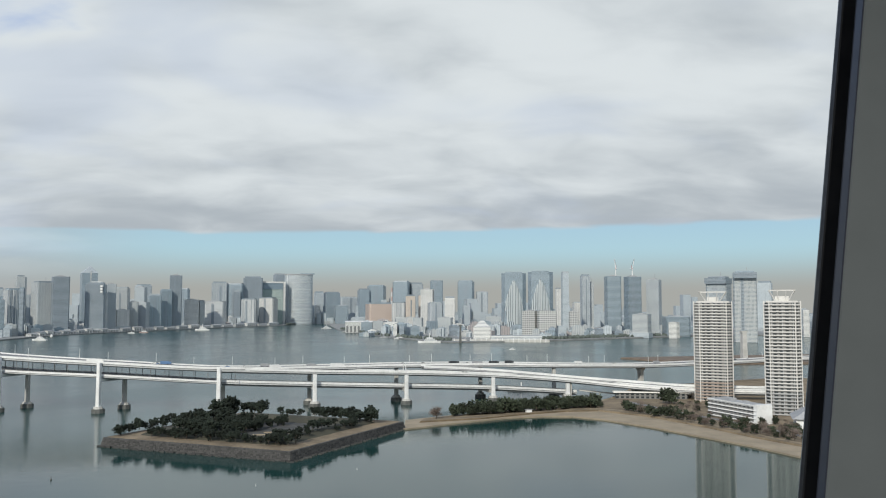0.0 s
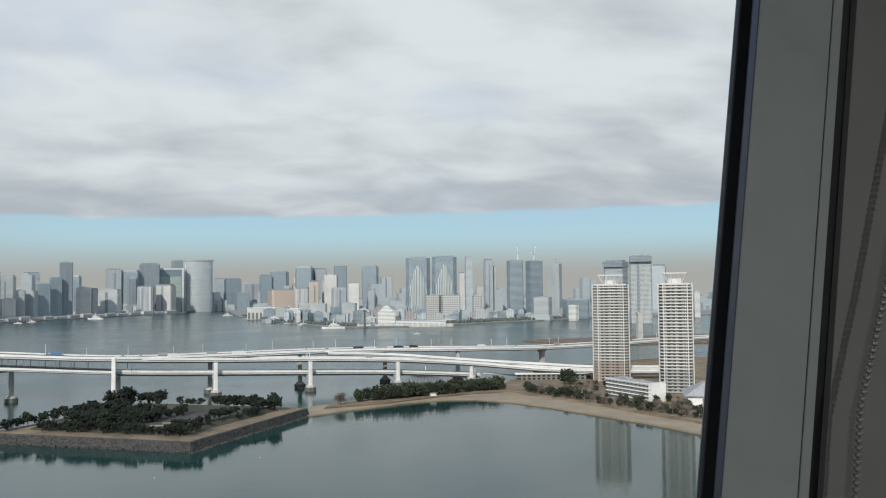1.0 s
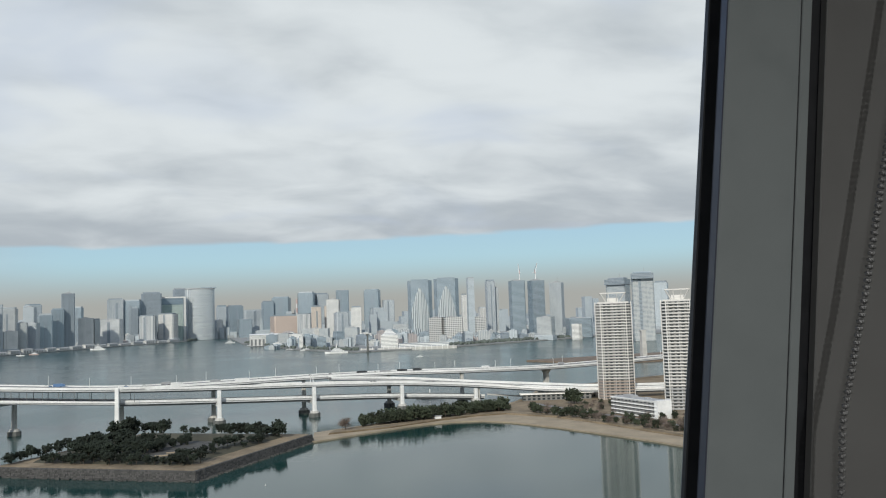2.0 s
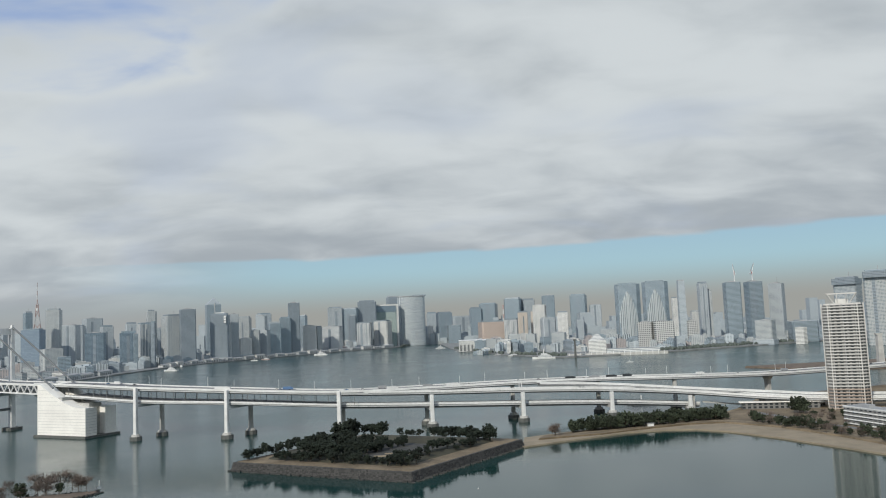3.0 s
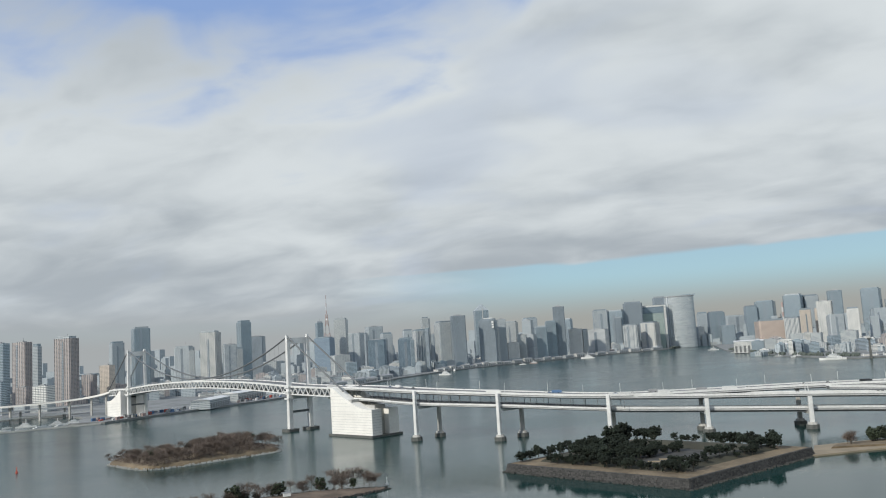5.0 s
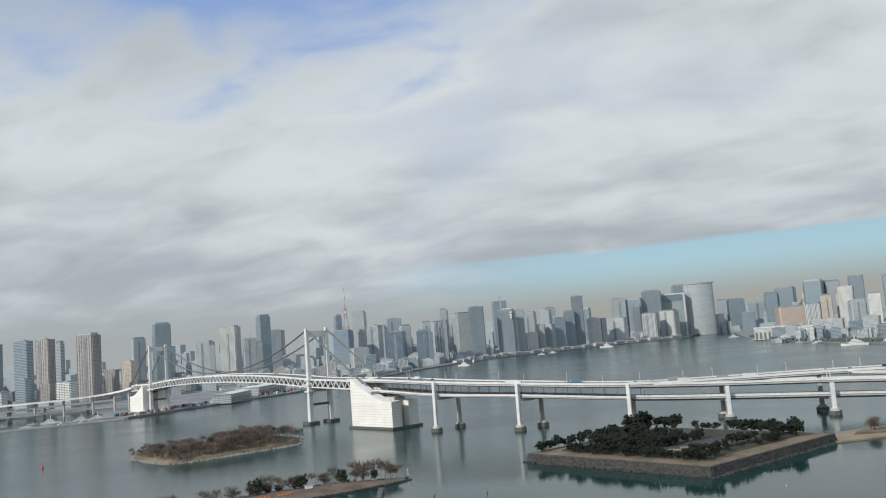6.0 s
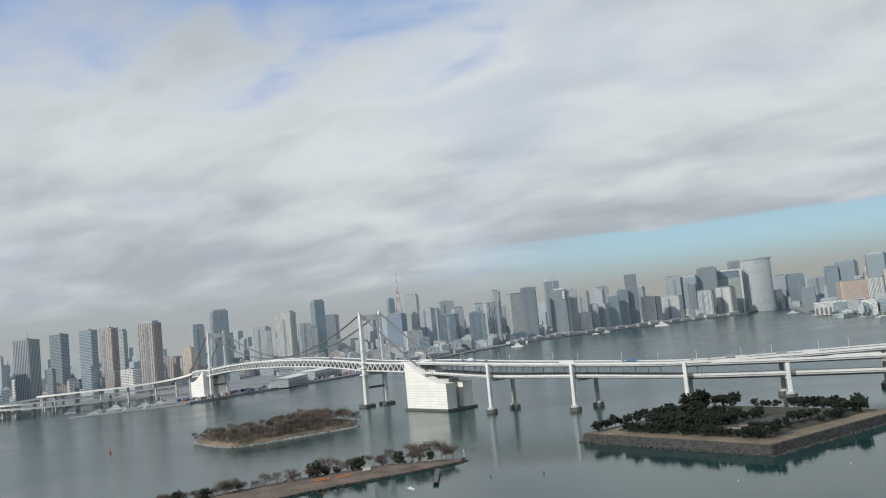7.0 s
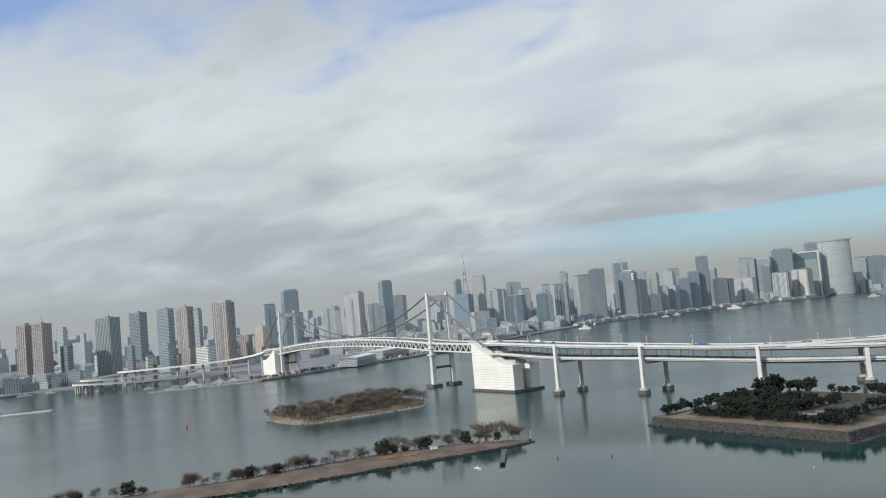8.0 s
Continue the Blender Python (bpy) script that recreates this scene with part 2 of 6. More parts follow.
def prism(bm, ring, z0, z1, shrink=1.0):
    """An upright block on an outline of (x, y), its top drawn in by shrink."""
    cx, cy = sum(p[0] for p in ring) / len(ring), sum(p[1] for p in ring) / len(ring)
    low = [bm.verts.new((x, y, z0)) for x, y in ring]
    high = [bm.verts.new((cx + (x - cx) * shrink, cy + (y - cy) * shrink, z1)) for x, y in ring]
    n = len(ring)
    top = bm.faces.new(high)
    bm.faces.new(low[::-1])
    for i in range(n):
        bm.faces.new((low[i], low[(i + 1) % n], high[(i + 1) % n], high[i]))
    return top


def round_ring(r, n=12, cx=0.0, cy=0.0, squash=1.0):
    return [(cx + r * math.cos(2 * math.pi * i / n), cy + squash * r * math.sin(2 * math.pi * i / n)) for i in range(n)]


UNIT = bpy.data.meshes.new("bar")
_bm = bmesh.new()
box(_bm, -0.5, 0.5, -0.5, 0.5, 0, 1)
_bm.to_mesh(UNIT)
_bm.free()
UNITS = {}


def bar(name, p, q, wide, deep, mat, parent):
    """A straight member from p to q, on a shared unit mesh."""
    if mat.name not in UNITS:
        UNITS[mat.name] = UNIT.copy()
        UNITS[mat.name].materials.append(mat)
    p, q = Vector(p), Vector(q)
    d = q - p
    ob = new(name, UNITS[mat.name])
    ob.parent = parent
    turn = d.to_track_quat("Z", "Y").to_matrix().to_4x4()
    ob.matrix_basis = Matrix.Translation(p) @ turn @ Matrix.Diagonal((wide, deep, d.length, 1))
    return ob


def ribbon(bm, line, left, right, low, high):
    """A band along a line of (x, y, z): a slab from left to right of it, low to high against its z."""
    rows = []
    for i, p in enumerate(line):
        a, b = Vector(line[max(0, i - 1)]), Vector(line[min(len(line) - 1, i + 1)])
        d = (b - a).to_2d().normalized()
        n = Vector((-d.y, d.x))
        p = Vector(p)
        rows.append([bm.verts.new((p.x + n.x * s, p.y + n.y * s, p.z + h)) for s, h in ((left, low), (right, low), (right, high), (left, high))])
    for a, b in zip(rows, rows[1:]):
        for k in range(4):
            bm.faces.new((a[k], a[(k + 1) % 4], b[(k + 1) % 4], b[k]))
    bm.faces.new(rows[0][::-1])
    bm.faces.new(rows[-1])


def spline(points, steps=8):
    """A smooth line through the points."""
    pts = [Vector(p) for p in points]
    pts = [2 * pts[0] - pts[1], *pts, 2 * pts[-1] - pts[-2]]
    out = []
    for a, b, c, d in zip(pts, pts[1:], pts[2:], pts[3:]):
        for i in range(steps):
            t = i / steps
            out.append(0.5 * (2 * b + (c - a) * t + (2 * a - 5 * b + 4 * c - d) * t * t + (3 * b - a - 3 * c + d) * t ** 3))
    return out + [pts[-2]]


def tube(bm, line, r, n=6):
    rings = []
    for i, p in enumerate(line):
        a, b = Vector(line[max(0, i - 1)]), Vector(line[min(len(line) - 1, i + 1)])
        q = (b - a).to_track_quat("Z", "Y")
        rings.append([bm.verts.new(Vector(p) + q @ Vector((r * math.cos(2 * math.pi * k / n), r * math.sin(2 * math.pi * k / n), 0))) for k in range(n)])
    for a, b in zip(rings, rings[1:]):
        for k in range(n):
            bm.faces.new((a[k], a[(k + 1) % n], b[(k + 1) % n], b[k]))
    bm.faces.new(rings[0][::-1])
    bm.faces.new(rings[-1])


def slab_of(ring, z0, z1, shrink=1.0):
    bm = bmesh.new()
    prism(bm, ring, z0, z1, shrink)
    bm.normal_update()
    bmesh.ops.triangulate(bm, faces=[f for f in bm.faces if len(f.verts) > 4])
    bmesh.ops.recalc_face_normals(bm, faces=bm.faces)
    return bm


# ---- water and land ----
bm = bmesh.new()
box(bm, -6000, 6000, -1500, 6000, -12, 0)
tagged(part("water", bm, WATER), "calm grey-green bay water with faint ripples", "water", kind="structure")

def land(name, ring, label):
    tagged(part(name, slab_of(ring, -8, 3.5), CITY), label, "ground", kind="structure")


land("ground_west", [(-5000, 960), (-1720, 1100), (-1607, 1167), (-1590, 1234), (-1491, 1290), (-1390, 1400), (-1270, 1470), (-1130, 1360), (-1060, 1236), (-995, 1250), (-905, 1700), (-885, 2500), (-855, 2804), (-802, 3046), (-5000, 3046)],
     "grey paved quays of the western shore")
land("ground_north", [(-5000, 3046.5), (-802, 3046.5), (-716, 3240), (-563, 3530), (-375, 3886), (-137, 4216), (30, 4800), (30, 5600), (-5000, 5600)], "city ground behind the inner harbour")
land("ground_east", [(80, 5600), (80, 4700), (110, 3500), (250, 2600), (370, 2260), (640, 2320), (950, 2480), (1240, 2620), (5000, 3400), (5000, 5600)],
     "grey paved quays of the eastern shore")
PARK = [(77, 701), (122, 727), (180, 757), (215, 762), (240, 757), (261, 734), (285, 683), (306, 622), (320, 580), (331, 530), (345, 380), (420, 150), (900, 100),
        (1500, 700), (1300, 1050), (620, 1100), (400, 1010), (330, 900), (292, 860), (190, 812), (85, 755)]
tagged(part("ground_park", slab_of(PARK, -4, 1.2), SAND), "sandy beach round a sheltered lagoon", "beach", kind="structure")
INLAND = [(94, 735), (152, 749), (205, 775), (243, 788), (276, 788), (309, 740), (329, 669), (340, 613), (354, 568), (368, 390), (440, 170), (890, 120),
          (1480, 700), (1280, 1040), (625, 1090), (408, 1000), (338, 895), (296, 850), (192, 803), (100, 752)]
tagged(part("ground_grass", slab_of(INLAND, 0.5, 2.6, 0.995), DRY_GRASS), "dry winter lawn and paths behind the beach", "lawn", kind="structure")
SPIT = [(590, 1560), (640, 1440), (700, 1390), (1400, 1320), (1600, 1500), (1500, 1620), (900, 1600)]
tagged(part("ground_spit", slab_of(SPIT, -4, 3.0, 0.99), SOIL), "flat brown reclaimed land with a low quay", "ground", kind="structure")


def quad_grid(corners, n):
    """A lattice of (u, v, x, y) over four corners."""
    a, b, c, d = (Vector(p) for p in corners)
    for i in range(n + 1):
        for j in range(n + 1):
            u, v = i / n, j / n
            p = a * (1 - u) * (1 - v) + b * u * (1 - v) + c * u * v + d * (1 - u) * v
            yield i, j, u, v, p


def block_material():
    m = bpy.data.materials.new("grey_facing_stone")
    m.use_nodes = True
    node, link, calc, step, mix = nodes_of(m.node_tree)
    shader = m.node_tree.nodes["Principled BSDF"]
    grain = node("TexNoise", Scale=0.9, Detail=5.0)
    link(node("TexCoord").outputs["Object"], grain.inputs["Vector"])
    tone = calc("MULTIPLY", calc("ADD", node("NewGeometry").outputs["Random Per Island"], 0.25), calc("ADD", grain.outputs[0], 0.5))
    # block tones lowered too, with the cloud's shadow in them
    link(mix(tone, (0.018, 0.019, 0.020), (0.070, 0.069, 0.067)), shader.inputs["Base Color"])
    shader.inputs["Roughness"].default_value = 0.9
    return m


FACING = block_material()


def bank_profile(e):
    """Height of the fort's ground, e of its side in from the wall."""
    return 6.9 + 3.2 * max(0.0, min(1.0, (e - 0.105) / 0.04)) - 4.2 * max(0.0, min(1.0, (e - 0.19) / 0.08))


def battery_island():
    """The square fort island: battered stone wall, flat rim, earth bank, sunken yard."""
    corners = [(-153, 655), (-12, 571), (81, 708), (-60, 792)]
    isle = thing("fort_island", (0, 0, 0), 0, "square stone-walled fort island with dry grass rim and pines", "island")
    c = Vector((sum(p[0] for p in corners) / 4, sum(p[1] for p in corners) / 4))
    def ring(k):
        return [tuple(c + (Vector(p) - c) * k) for p in corners]
    bm = bmesh.new()
    prism(bm, ring(1.0), -4, 6.5, 0.972)
    part("stone_wall", bm, STONE, isle, "grey rubble stone sea wall")
    bm = bmesh.new()
    rows, course = 6, 6.5 / 6
    for p, q in ((0, 1), (1, 2)):
        for r in range(rows):
            k0, k1 = (4.0 + course * r) / 10.5, (4.0 + course * (r + 1)) / 10.5
            lo = [Vector(ring(1.0 - 0.028 * k0)[i]) for i in (p, q)]
            hi = [Vector(ring(1.0 - 0.028 * k1)[i]) for i in (p, q)]
            out = Vector(((lo[1] - lo[0]).y, -(lo[1] - lo[0]).x)).normalized()
            u = random.random() * 0.004
            while u < 0.99:
                w = random.uniform(0.008, 0.017)
                proud = random.uniform(0.05, 0.45)
                ring4 = []
                for uu, zz, e in ((u + 0.0006, 0.08, lo), (u + w - 0.0006, 0.08, lo), (u + w - 0.001, 0.94, hi), (u + 0.001, 0.94, hi)):
                    o = e[0].lerp(e[1], min(1, uu))
                    ring4.append((o, (r + zz) * course))
                back = [bm.verts.new((o.x - out.x * 0.3, o.y - out.y * 0.3, z)) for o, z in ring4]
                face = [bm.verts.new((o.x + out.x * proud, o.y + out.y * proud, z)) for o, z in ring4]
                bm.faces.new(face)
                for i in range(4):
                    bm.faces.new((back[i], back[(i + 1) % 4], face[(i + 1) % 4], face[i]))
                u += w
    tagged(part("facing_stone", bm, FACING, isle, "uneven grey facing stones of the sea wall"), kind="stuff")
    bm = bmesh.new()
    prism(bm, ring(0.985), -1, 0.9, 0.985)
    for p, q in zip(ring(1.0), ring(1.0)[1:] + ring(1.0)[:1]):
        d = Vector(q) - Vector(p)
        n = Vector((d.y, -d.x)).normalized()
        k = int(d.length / 2.6)
        for i in range(k):
            s = random.uniform(0.7, 1.5)
            o = Vector(p) + d * ((i + random.random()) / k) + n * random.uniform(-0.8, 1.6)
            box(bm, o.x - s, o.x + s, o.y - s, o.y + s, -0.6, random.uniform(0.2, 1.2))
    tagged(part("toe_rock", bm, STONE, isle, "loose boulders along the wall's foot"), kind="stuff")
    # flat rim, planted earth bank, sunken yard
    grid = {(i, j): (min(u, v, 1 - u, 1 - v), p) for i, j, u, v, p in quad_grid(ring(0.968), 60)}
    zones = {"turf": (0.0, 0.105, DRY_GRASS, "tan dry grass on the flat rim"), "earth_bank": (0.105, 0.27, BANK, "worn dull green earth bank"),
             "yard": (0.27, 1.0, SCRUB, "dull green and brown sunken yard")}
    for name, (lo, hi, mat, label) in zones.items():
        bm = bmesh.new()
        cells = {}
        for (i, j), (e, p) in grid.items():
            if i == 60 or j == 60:
                continue
            quad = ((i, j), (i + 1, j), (i + 1, j + 1), (i, j + 1))
            if not lo <= sum(grid[q][0] for q in quad) / 4 < hi:
                continue
            for q in quad:
                if q not in cells:
                    e2, p2 = grid[q]
                    bumpy = 0.35 * noise.noise(Vector((p2.x, p2.y, 0)) * 0.08) * (1 if e2 > 0.02 else 0)
                    cells[q] = bm.verts.new((p2.x, p2.y, bank_profile(e2) + bumpy if e2 > 0 else 6.1))
            bm.faces.new([cells[q] for q in quad]).smooth = True
        part(name, bm, mat, isle, label)
    a, b, d = (Vector(ring(0.968)[k]) for k in (0, 1, 3))
    def spot(u, v):
        return a + (b - a) * u + (d - a) * v
    patch = [spot(0.69 + 0.13 * math.cos(k) * (1 + 0.2 * math.sin(3 * k)), 0.36 + 0.10 * math.sin(k)) for k in np.linspace(0, 6.0, 14)]
    part("bare_earth", slab_of([tuple(p) for p in patch], 5.0, 6.35), SAND, isle, "trodden pale earth round the ruins")
    for u, v, long, wide in ((0.62, 0.33, 7, 1.2), (0.66, 0.40, 1.2, 5), (0.71, 0.31, 6, 1.0), (0.75, 0.38, 1.1, 4), (0.70, 0.43, 6, 1.2), (0.60, 0.40, 3, 1.0)):
        p = spot(u, v)
        part("ruin", box_mesh((p.x - long, p.x + long, p.y - wide, p.y + wide, 5.5, 7.2)), SAND, isle, "low remains of stone walls")
    return c, ring


FORT_C, fort_ring = battery_island()


def low_island(name, line, wide, top, label, ground, rocky=1.6):
    """A natural islet on a line of (x, y): sloping banks, a stone-edged foot, uneven top."""
    isle = thing(name, (0, 0, 0), 0, label, "island")
    pts = spline([(*p, 0) for p in line], 10)
    bm = bmesh.new()
    rows = []
    n = len(pts)
    for i, p in enumerate(pts):
        a, b = pts[max(0, i - 1)], pts[min(n - 1, i + 1)]
        d = (b - a).to_2d().normalized()
        across = Vector((-d.y, d.x))
        w = wide * max(0.06, math.sin(math.pi * (i + 0.3) / (n - 0.4)) ** 0.55)
        row = []
        for k in range(-5, 6):
            s = k / 5
            x, y = p.x + across.x * s * w, p.y + across.y * s * w
            h = top * (1 - abs(s) ** 3) * min(1, w / wide * 1.4) + 0.6 * noise.noise(Vector((x, y, 0)) * 0.1)
            row.append(bm.verts.new((x, y, max(1.0, h) if abs(k) < 5 else rocky * 0.6)))
        rows.append((row, p, across, w))
    for (a, *_), (b, *_) in zip(rows, rows[1:]):
        for k in range(10):
            bm.faces.new((a[k], b[k], b[k + 1], a[k + 1])).smooth = True
    bmesh.ops.recalc_face_normals(bm, faces=bm.faces)
    part("bank", bm, ground, isle)
    bm = bmesh.new()
    for row, p, across, w in rows:
        for side in (-1, 1):
            for _ in range(9):
                s = random.uniform(0.5, 1.5)
                along = Vector((across.y, -across.x)) * random.uniform(-4, 4)
                o = p.to_2d() + across * side * (w + random.uniform(-1.2, 0.9)) + along
                z = random.uniform(0.4, rocky)
                prism(bm, [(o.x + s * math.cos(a), o.y + s * math.sin(a)) for a in (0.3, 1.7, 3.0, 4.5)], -0.8, z, 0.6)
    tagged(part("shore_rock", bm, STONE if rocky < 2 else CONCRETE, isle, "pale boulders along the waterline"), kind="stuff")
    return pts


STRIP = low_island("long_islet", [(-520, 292), (-436, 376), (-372, 438), (-345, 474), (-314, 514), (-286, 543), (-258, 566), (-228, 590)], 27, 3.4, "long narrow brown islet with bare trees", SOIL)
WOODED = [Vector(p) for p in ((-604, 749), (-506, 693), (-422, 821), (-517, 882))]


def wooded_spot(u, v):
    a, b, c, d = WOODED
    return a * (1 - u) * (1 - v) + b * u * (1 - v) + c * u * v + d * (1 - u) * v


def wooded_rise(k):
    """Height of the overgrown fort at k of the way from its middle to its shore."""
    return 8.2 - 2.2 * k ** 2 - 3.4 * k ** 8


def wooded_island():
    """An old fort: a rounded square of ground behind a low pale rubble foot."""
    isle = thing("wooded_island", (0, 0, 0), 0, "low fort island overgrown with bare brown winter trees", "island")
    c = sum(WOODED, Vector((0, 0))) / 4
    def rim(k, turn):
        x, y = math.cos(turn), math.sin(turn)
        r = (abs(x) ** 5 + abs(y) ** 5) ** -0.2  # a square with rounded corners
        return wooded_spot(0.5 + 0.5 * k * r * x, 0.5 + 0.5 * k * r * y)
    bm = bmesh.new()
    rows, n = [], 72
    for k in (1.0, 0.975, 0.94, 0.85, 0.7, 0.5, 0.25):
        row = []
        for i in range(n):
            p = rim(k, 2 * math.pi * i / n)
            h = 0.8 if k == 1.0 else wooded_rise(k) + 0.9 * noise.noise(Vector((p.x, p.y, 0)) * 0.07)
            row.append(bm.verts.new((p.x, p.y, h)))
        rows.append(row)
    for a, b in zip(rows, rows[1:]):
        for i in range(n):
            bm.faces.new((a[i], a[(i + 1) % n], b[(i + 1) % n], b[i])).smooth = True
    top = bm.verts.new((c.x, c.y, 8.4))
    for i in range(n):
        bm.faces.new((rows[-1][i], rows[-1][(i + 1) % n], top)).smooth = True
    part("bank", bm, DRY_GRASS, isle, "dry brown grass and leaf litter")
    bm = bmesh.new()
    for i in range(520):
        p = rim(random.uniform(0.985, 1.02), 2 * math.pi * (i + random.random()) / 520)
        s = random.uniform(0.6, 1.5)
        prism(bm, [(p.x + s * math.cos(a), p.y + s * math.sin(a)) for a in (0.3, 1.7, 3.0, 4.5)], -0.8, random.uniform(0.5, 2.2), 0.6)
    tagged(part("shore_rock", bm, CONCRETE, isle, "pale boulders along the waterline"), kind="stuff")


wooded_island()


# ---- the suspension bridge ----
NEAR, FAR = Vector((-511, 1028, 0)), Vector((-999, 1345, 0))
ALONG = (FAR - NEAR).normalized()
ACROSS = Vector((-ALONG.y, ALONG.x, 0)) * -1  # away from the camera
SPAN = (FAR - NEAR).length


def deck_z(s):
    """Height of the roadway, s metres from the near tower towards the far one."""
    k = s / SPAN
    return 58.5 - 3.5 * k + 10.0 * (1 - (2 * k - 1) ** 2) * (1 if 0 <= k <= 1 else 0.35)


def on_deck(s, side, z):
    p = NEAR + ALONG * s + ACROSS * side
    return Vector((p.x, p.y, z))


bridge = thing("suspension_bridge", (0, 0, 0), 0, "white double-deck suspension bridge with two portal towers", "bridge")
HALF = 14.5


def leg_mesh():
    bm = bmesh.new()
    prism(bm, [(-3.2, -2.6), (-2.6, -3.2), (2.6, -3.2), (3.2, -2.6), (3.2, 2.6), (2.6, 3.2), (-2.6, 3.2), (-3.2, 2.6)], 0, 123, 0.72)
    return bm


for base, tilt in ((NEAR, 0), (FAR, 0)):
    turn = math.degrees(math.atan2(ALONG.y, ALONG.x))
    bm = box_mesh((-2.2, 2.2, -HALF, HALF, 114.6, 122.5))
    tower = part("tower", bm, WHITE, bridge)
    tower.matrix_basis = pose(base.x, base.y, 0, 0, 0, turn)
    part("crossbeam", box_mesh((-2.6, 2.6, -HALF, HALF, 42, 47.5)), WHITE, tower)
    part("portal_strut", box_mesh((-1.6, 1.6, -HALF, HALF, 24, 27)), GIRDER, tower)
    for side in (-1, 1):
        saddle = slab_of([(-2.0, -2), (2.0, -2), (2.0, 2), (-2.0, 2)], 121, 126.5, 0.7)
        part("saddle", saddle, WHITE, tower).location = (0, side * (HALF + 1.0), 0)
        leg = part("leg", leg_mesh(), WHITE, tower)
        leg.location = (0, side * (HALF + 1.0), 0)
        leg.rotation_euler = (radians(0.3 * side), 0, 0)
        foot = part("footing", slab_of([(-9, -7), (-7, -9), (7, -9), (9, -7), (9, 7), (7, 9), (-7, 9), (-9, 7)], -6, 3.6), DARK, tower, "dark fendered pier footing")
        foot.location = (0, side * (HALF + 1.0), 0)
        for z, k in ((42, 5.6), (51, 5.6), (57, 4.8)):
            walkway = part("walkway", box_mesh((-k, k, -k * 0.8, k * 0.8, z, z + 1.8)), WHITE, tower)
            walkway.location = (0, side * (HALF + 1.0), 0)

S0, S1 = -112.0, SPAN + 108.0
line = [on_deck(s, 0, deck_z(s)) for s in np.linspace(S0, S1, 72)]
bm = bmesh.new()
ribbon(bm, line, -HALF + 1, HALF - 1, -1.0, 0.0)
part("upper_roadway", bm, ASPHALT, bridge)
# lower deck in the darkened steel, its shade put into the colour
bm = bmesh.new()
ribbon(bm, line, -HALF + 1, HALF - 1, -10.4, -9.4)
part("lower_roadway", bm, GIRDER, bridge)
for side in (-1, 1):
    bm = bmesh.new()
    ribbon(bm, line, side * HALF - 0.7, side * HALF + 0.7, -1.2, 1.2)
    part("top_chord", bm, WHITE, bridge)
    bm = bmesh.new()
    ribbon(bm, line, side * HALF - 0.7, side * HALF + 0.7, -10.8, -9.2)
    part("bottom_chord", bm, WHITE, bridge)
    panel = 13.0
    count = int((S1 - S0) / panel)
    for i in range(count):
        a, m, b = (S0 + panel * (i + k) for k in (0, 0.5, 1))
        bar("diagonal", on_deck(a, side * HALF, deck_z(a) - 10), on_deck(m, side * HALF, deck_z(m) - 0.6), 1.1, 1.1, WHITE, bridge)
        bar("diagonal", on_deck(m, side * HALF, deck_z(m) - 0.6), on_deck(b, side * HALF, deck_z(b) - 10), 1.1, 1.1, WHITE, bridge)
    # the main cable and its hangers
    sag = []
    for k in np.linspace(0, 1, 49):
        s = k * SPAN
        low = deck_z(SPAN / 2) + 3.5
        sag.append(on_deck(s, side * (HALF + 0.5), low + (124.5 - low) * (2 * k - 1) ** 2))
    bm = bmesh.new()
    tube(bm, [on_deck(S0 - 16, side * (HALF + 0.5), deck_z(S0) - 3), *sag, on_deck(S1 + 4, side * (HALF + 0.5), deck_z(S1) - 2)], 1.1)
    part("main_cable", bm, CABLE, bridge, "dark grey main cable")
    for p in sag[2:-2]:
        k = (p - NEAR).to_2d().dot(ALONG.to_2d())
        z = deck_z(k)
        if p.z - z > 4:
            bar("hanger", (p.x, p.y, z), p, 0.16, 0.16, CABLE, bridge)


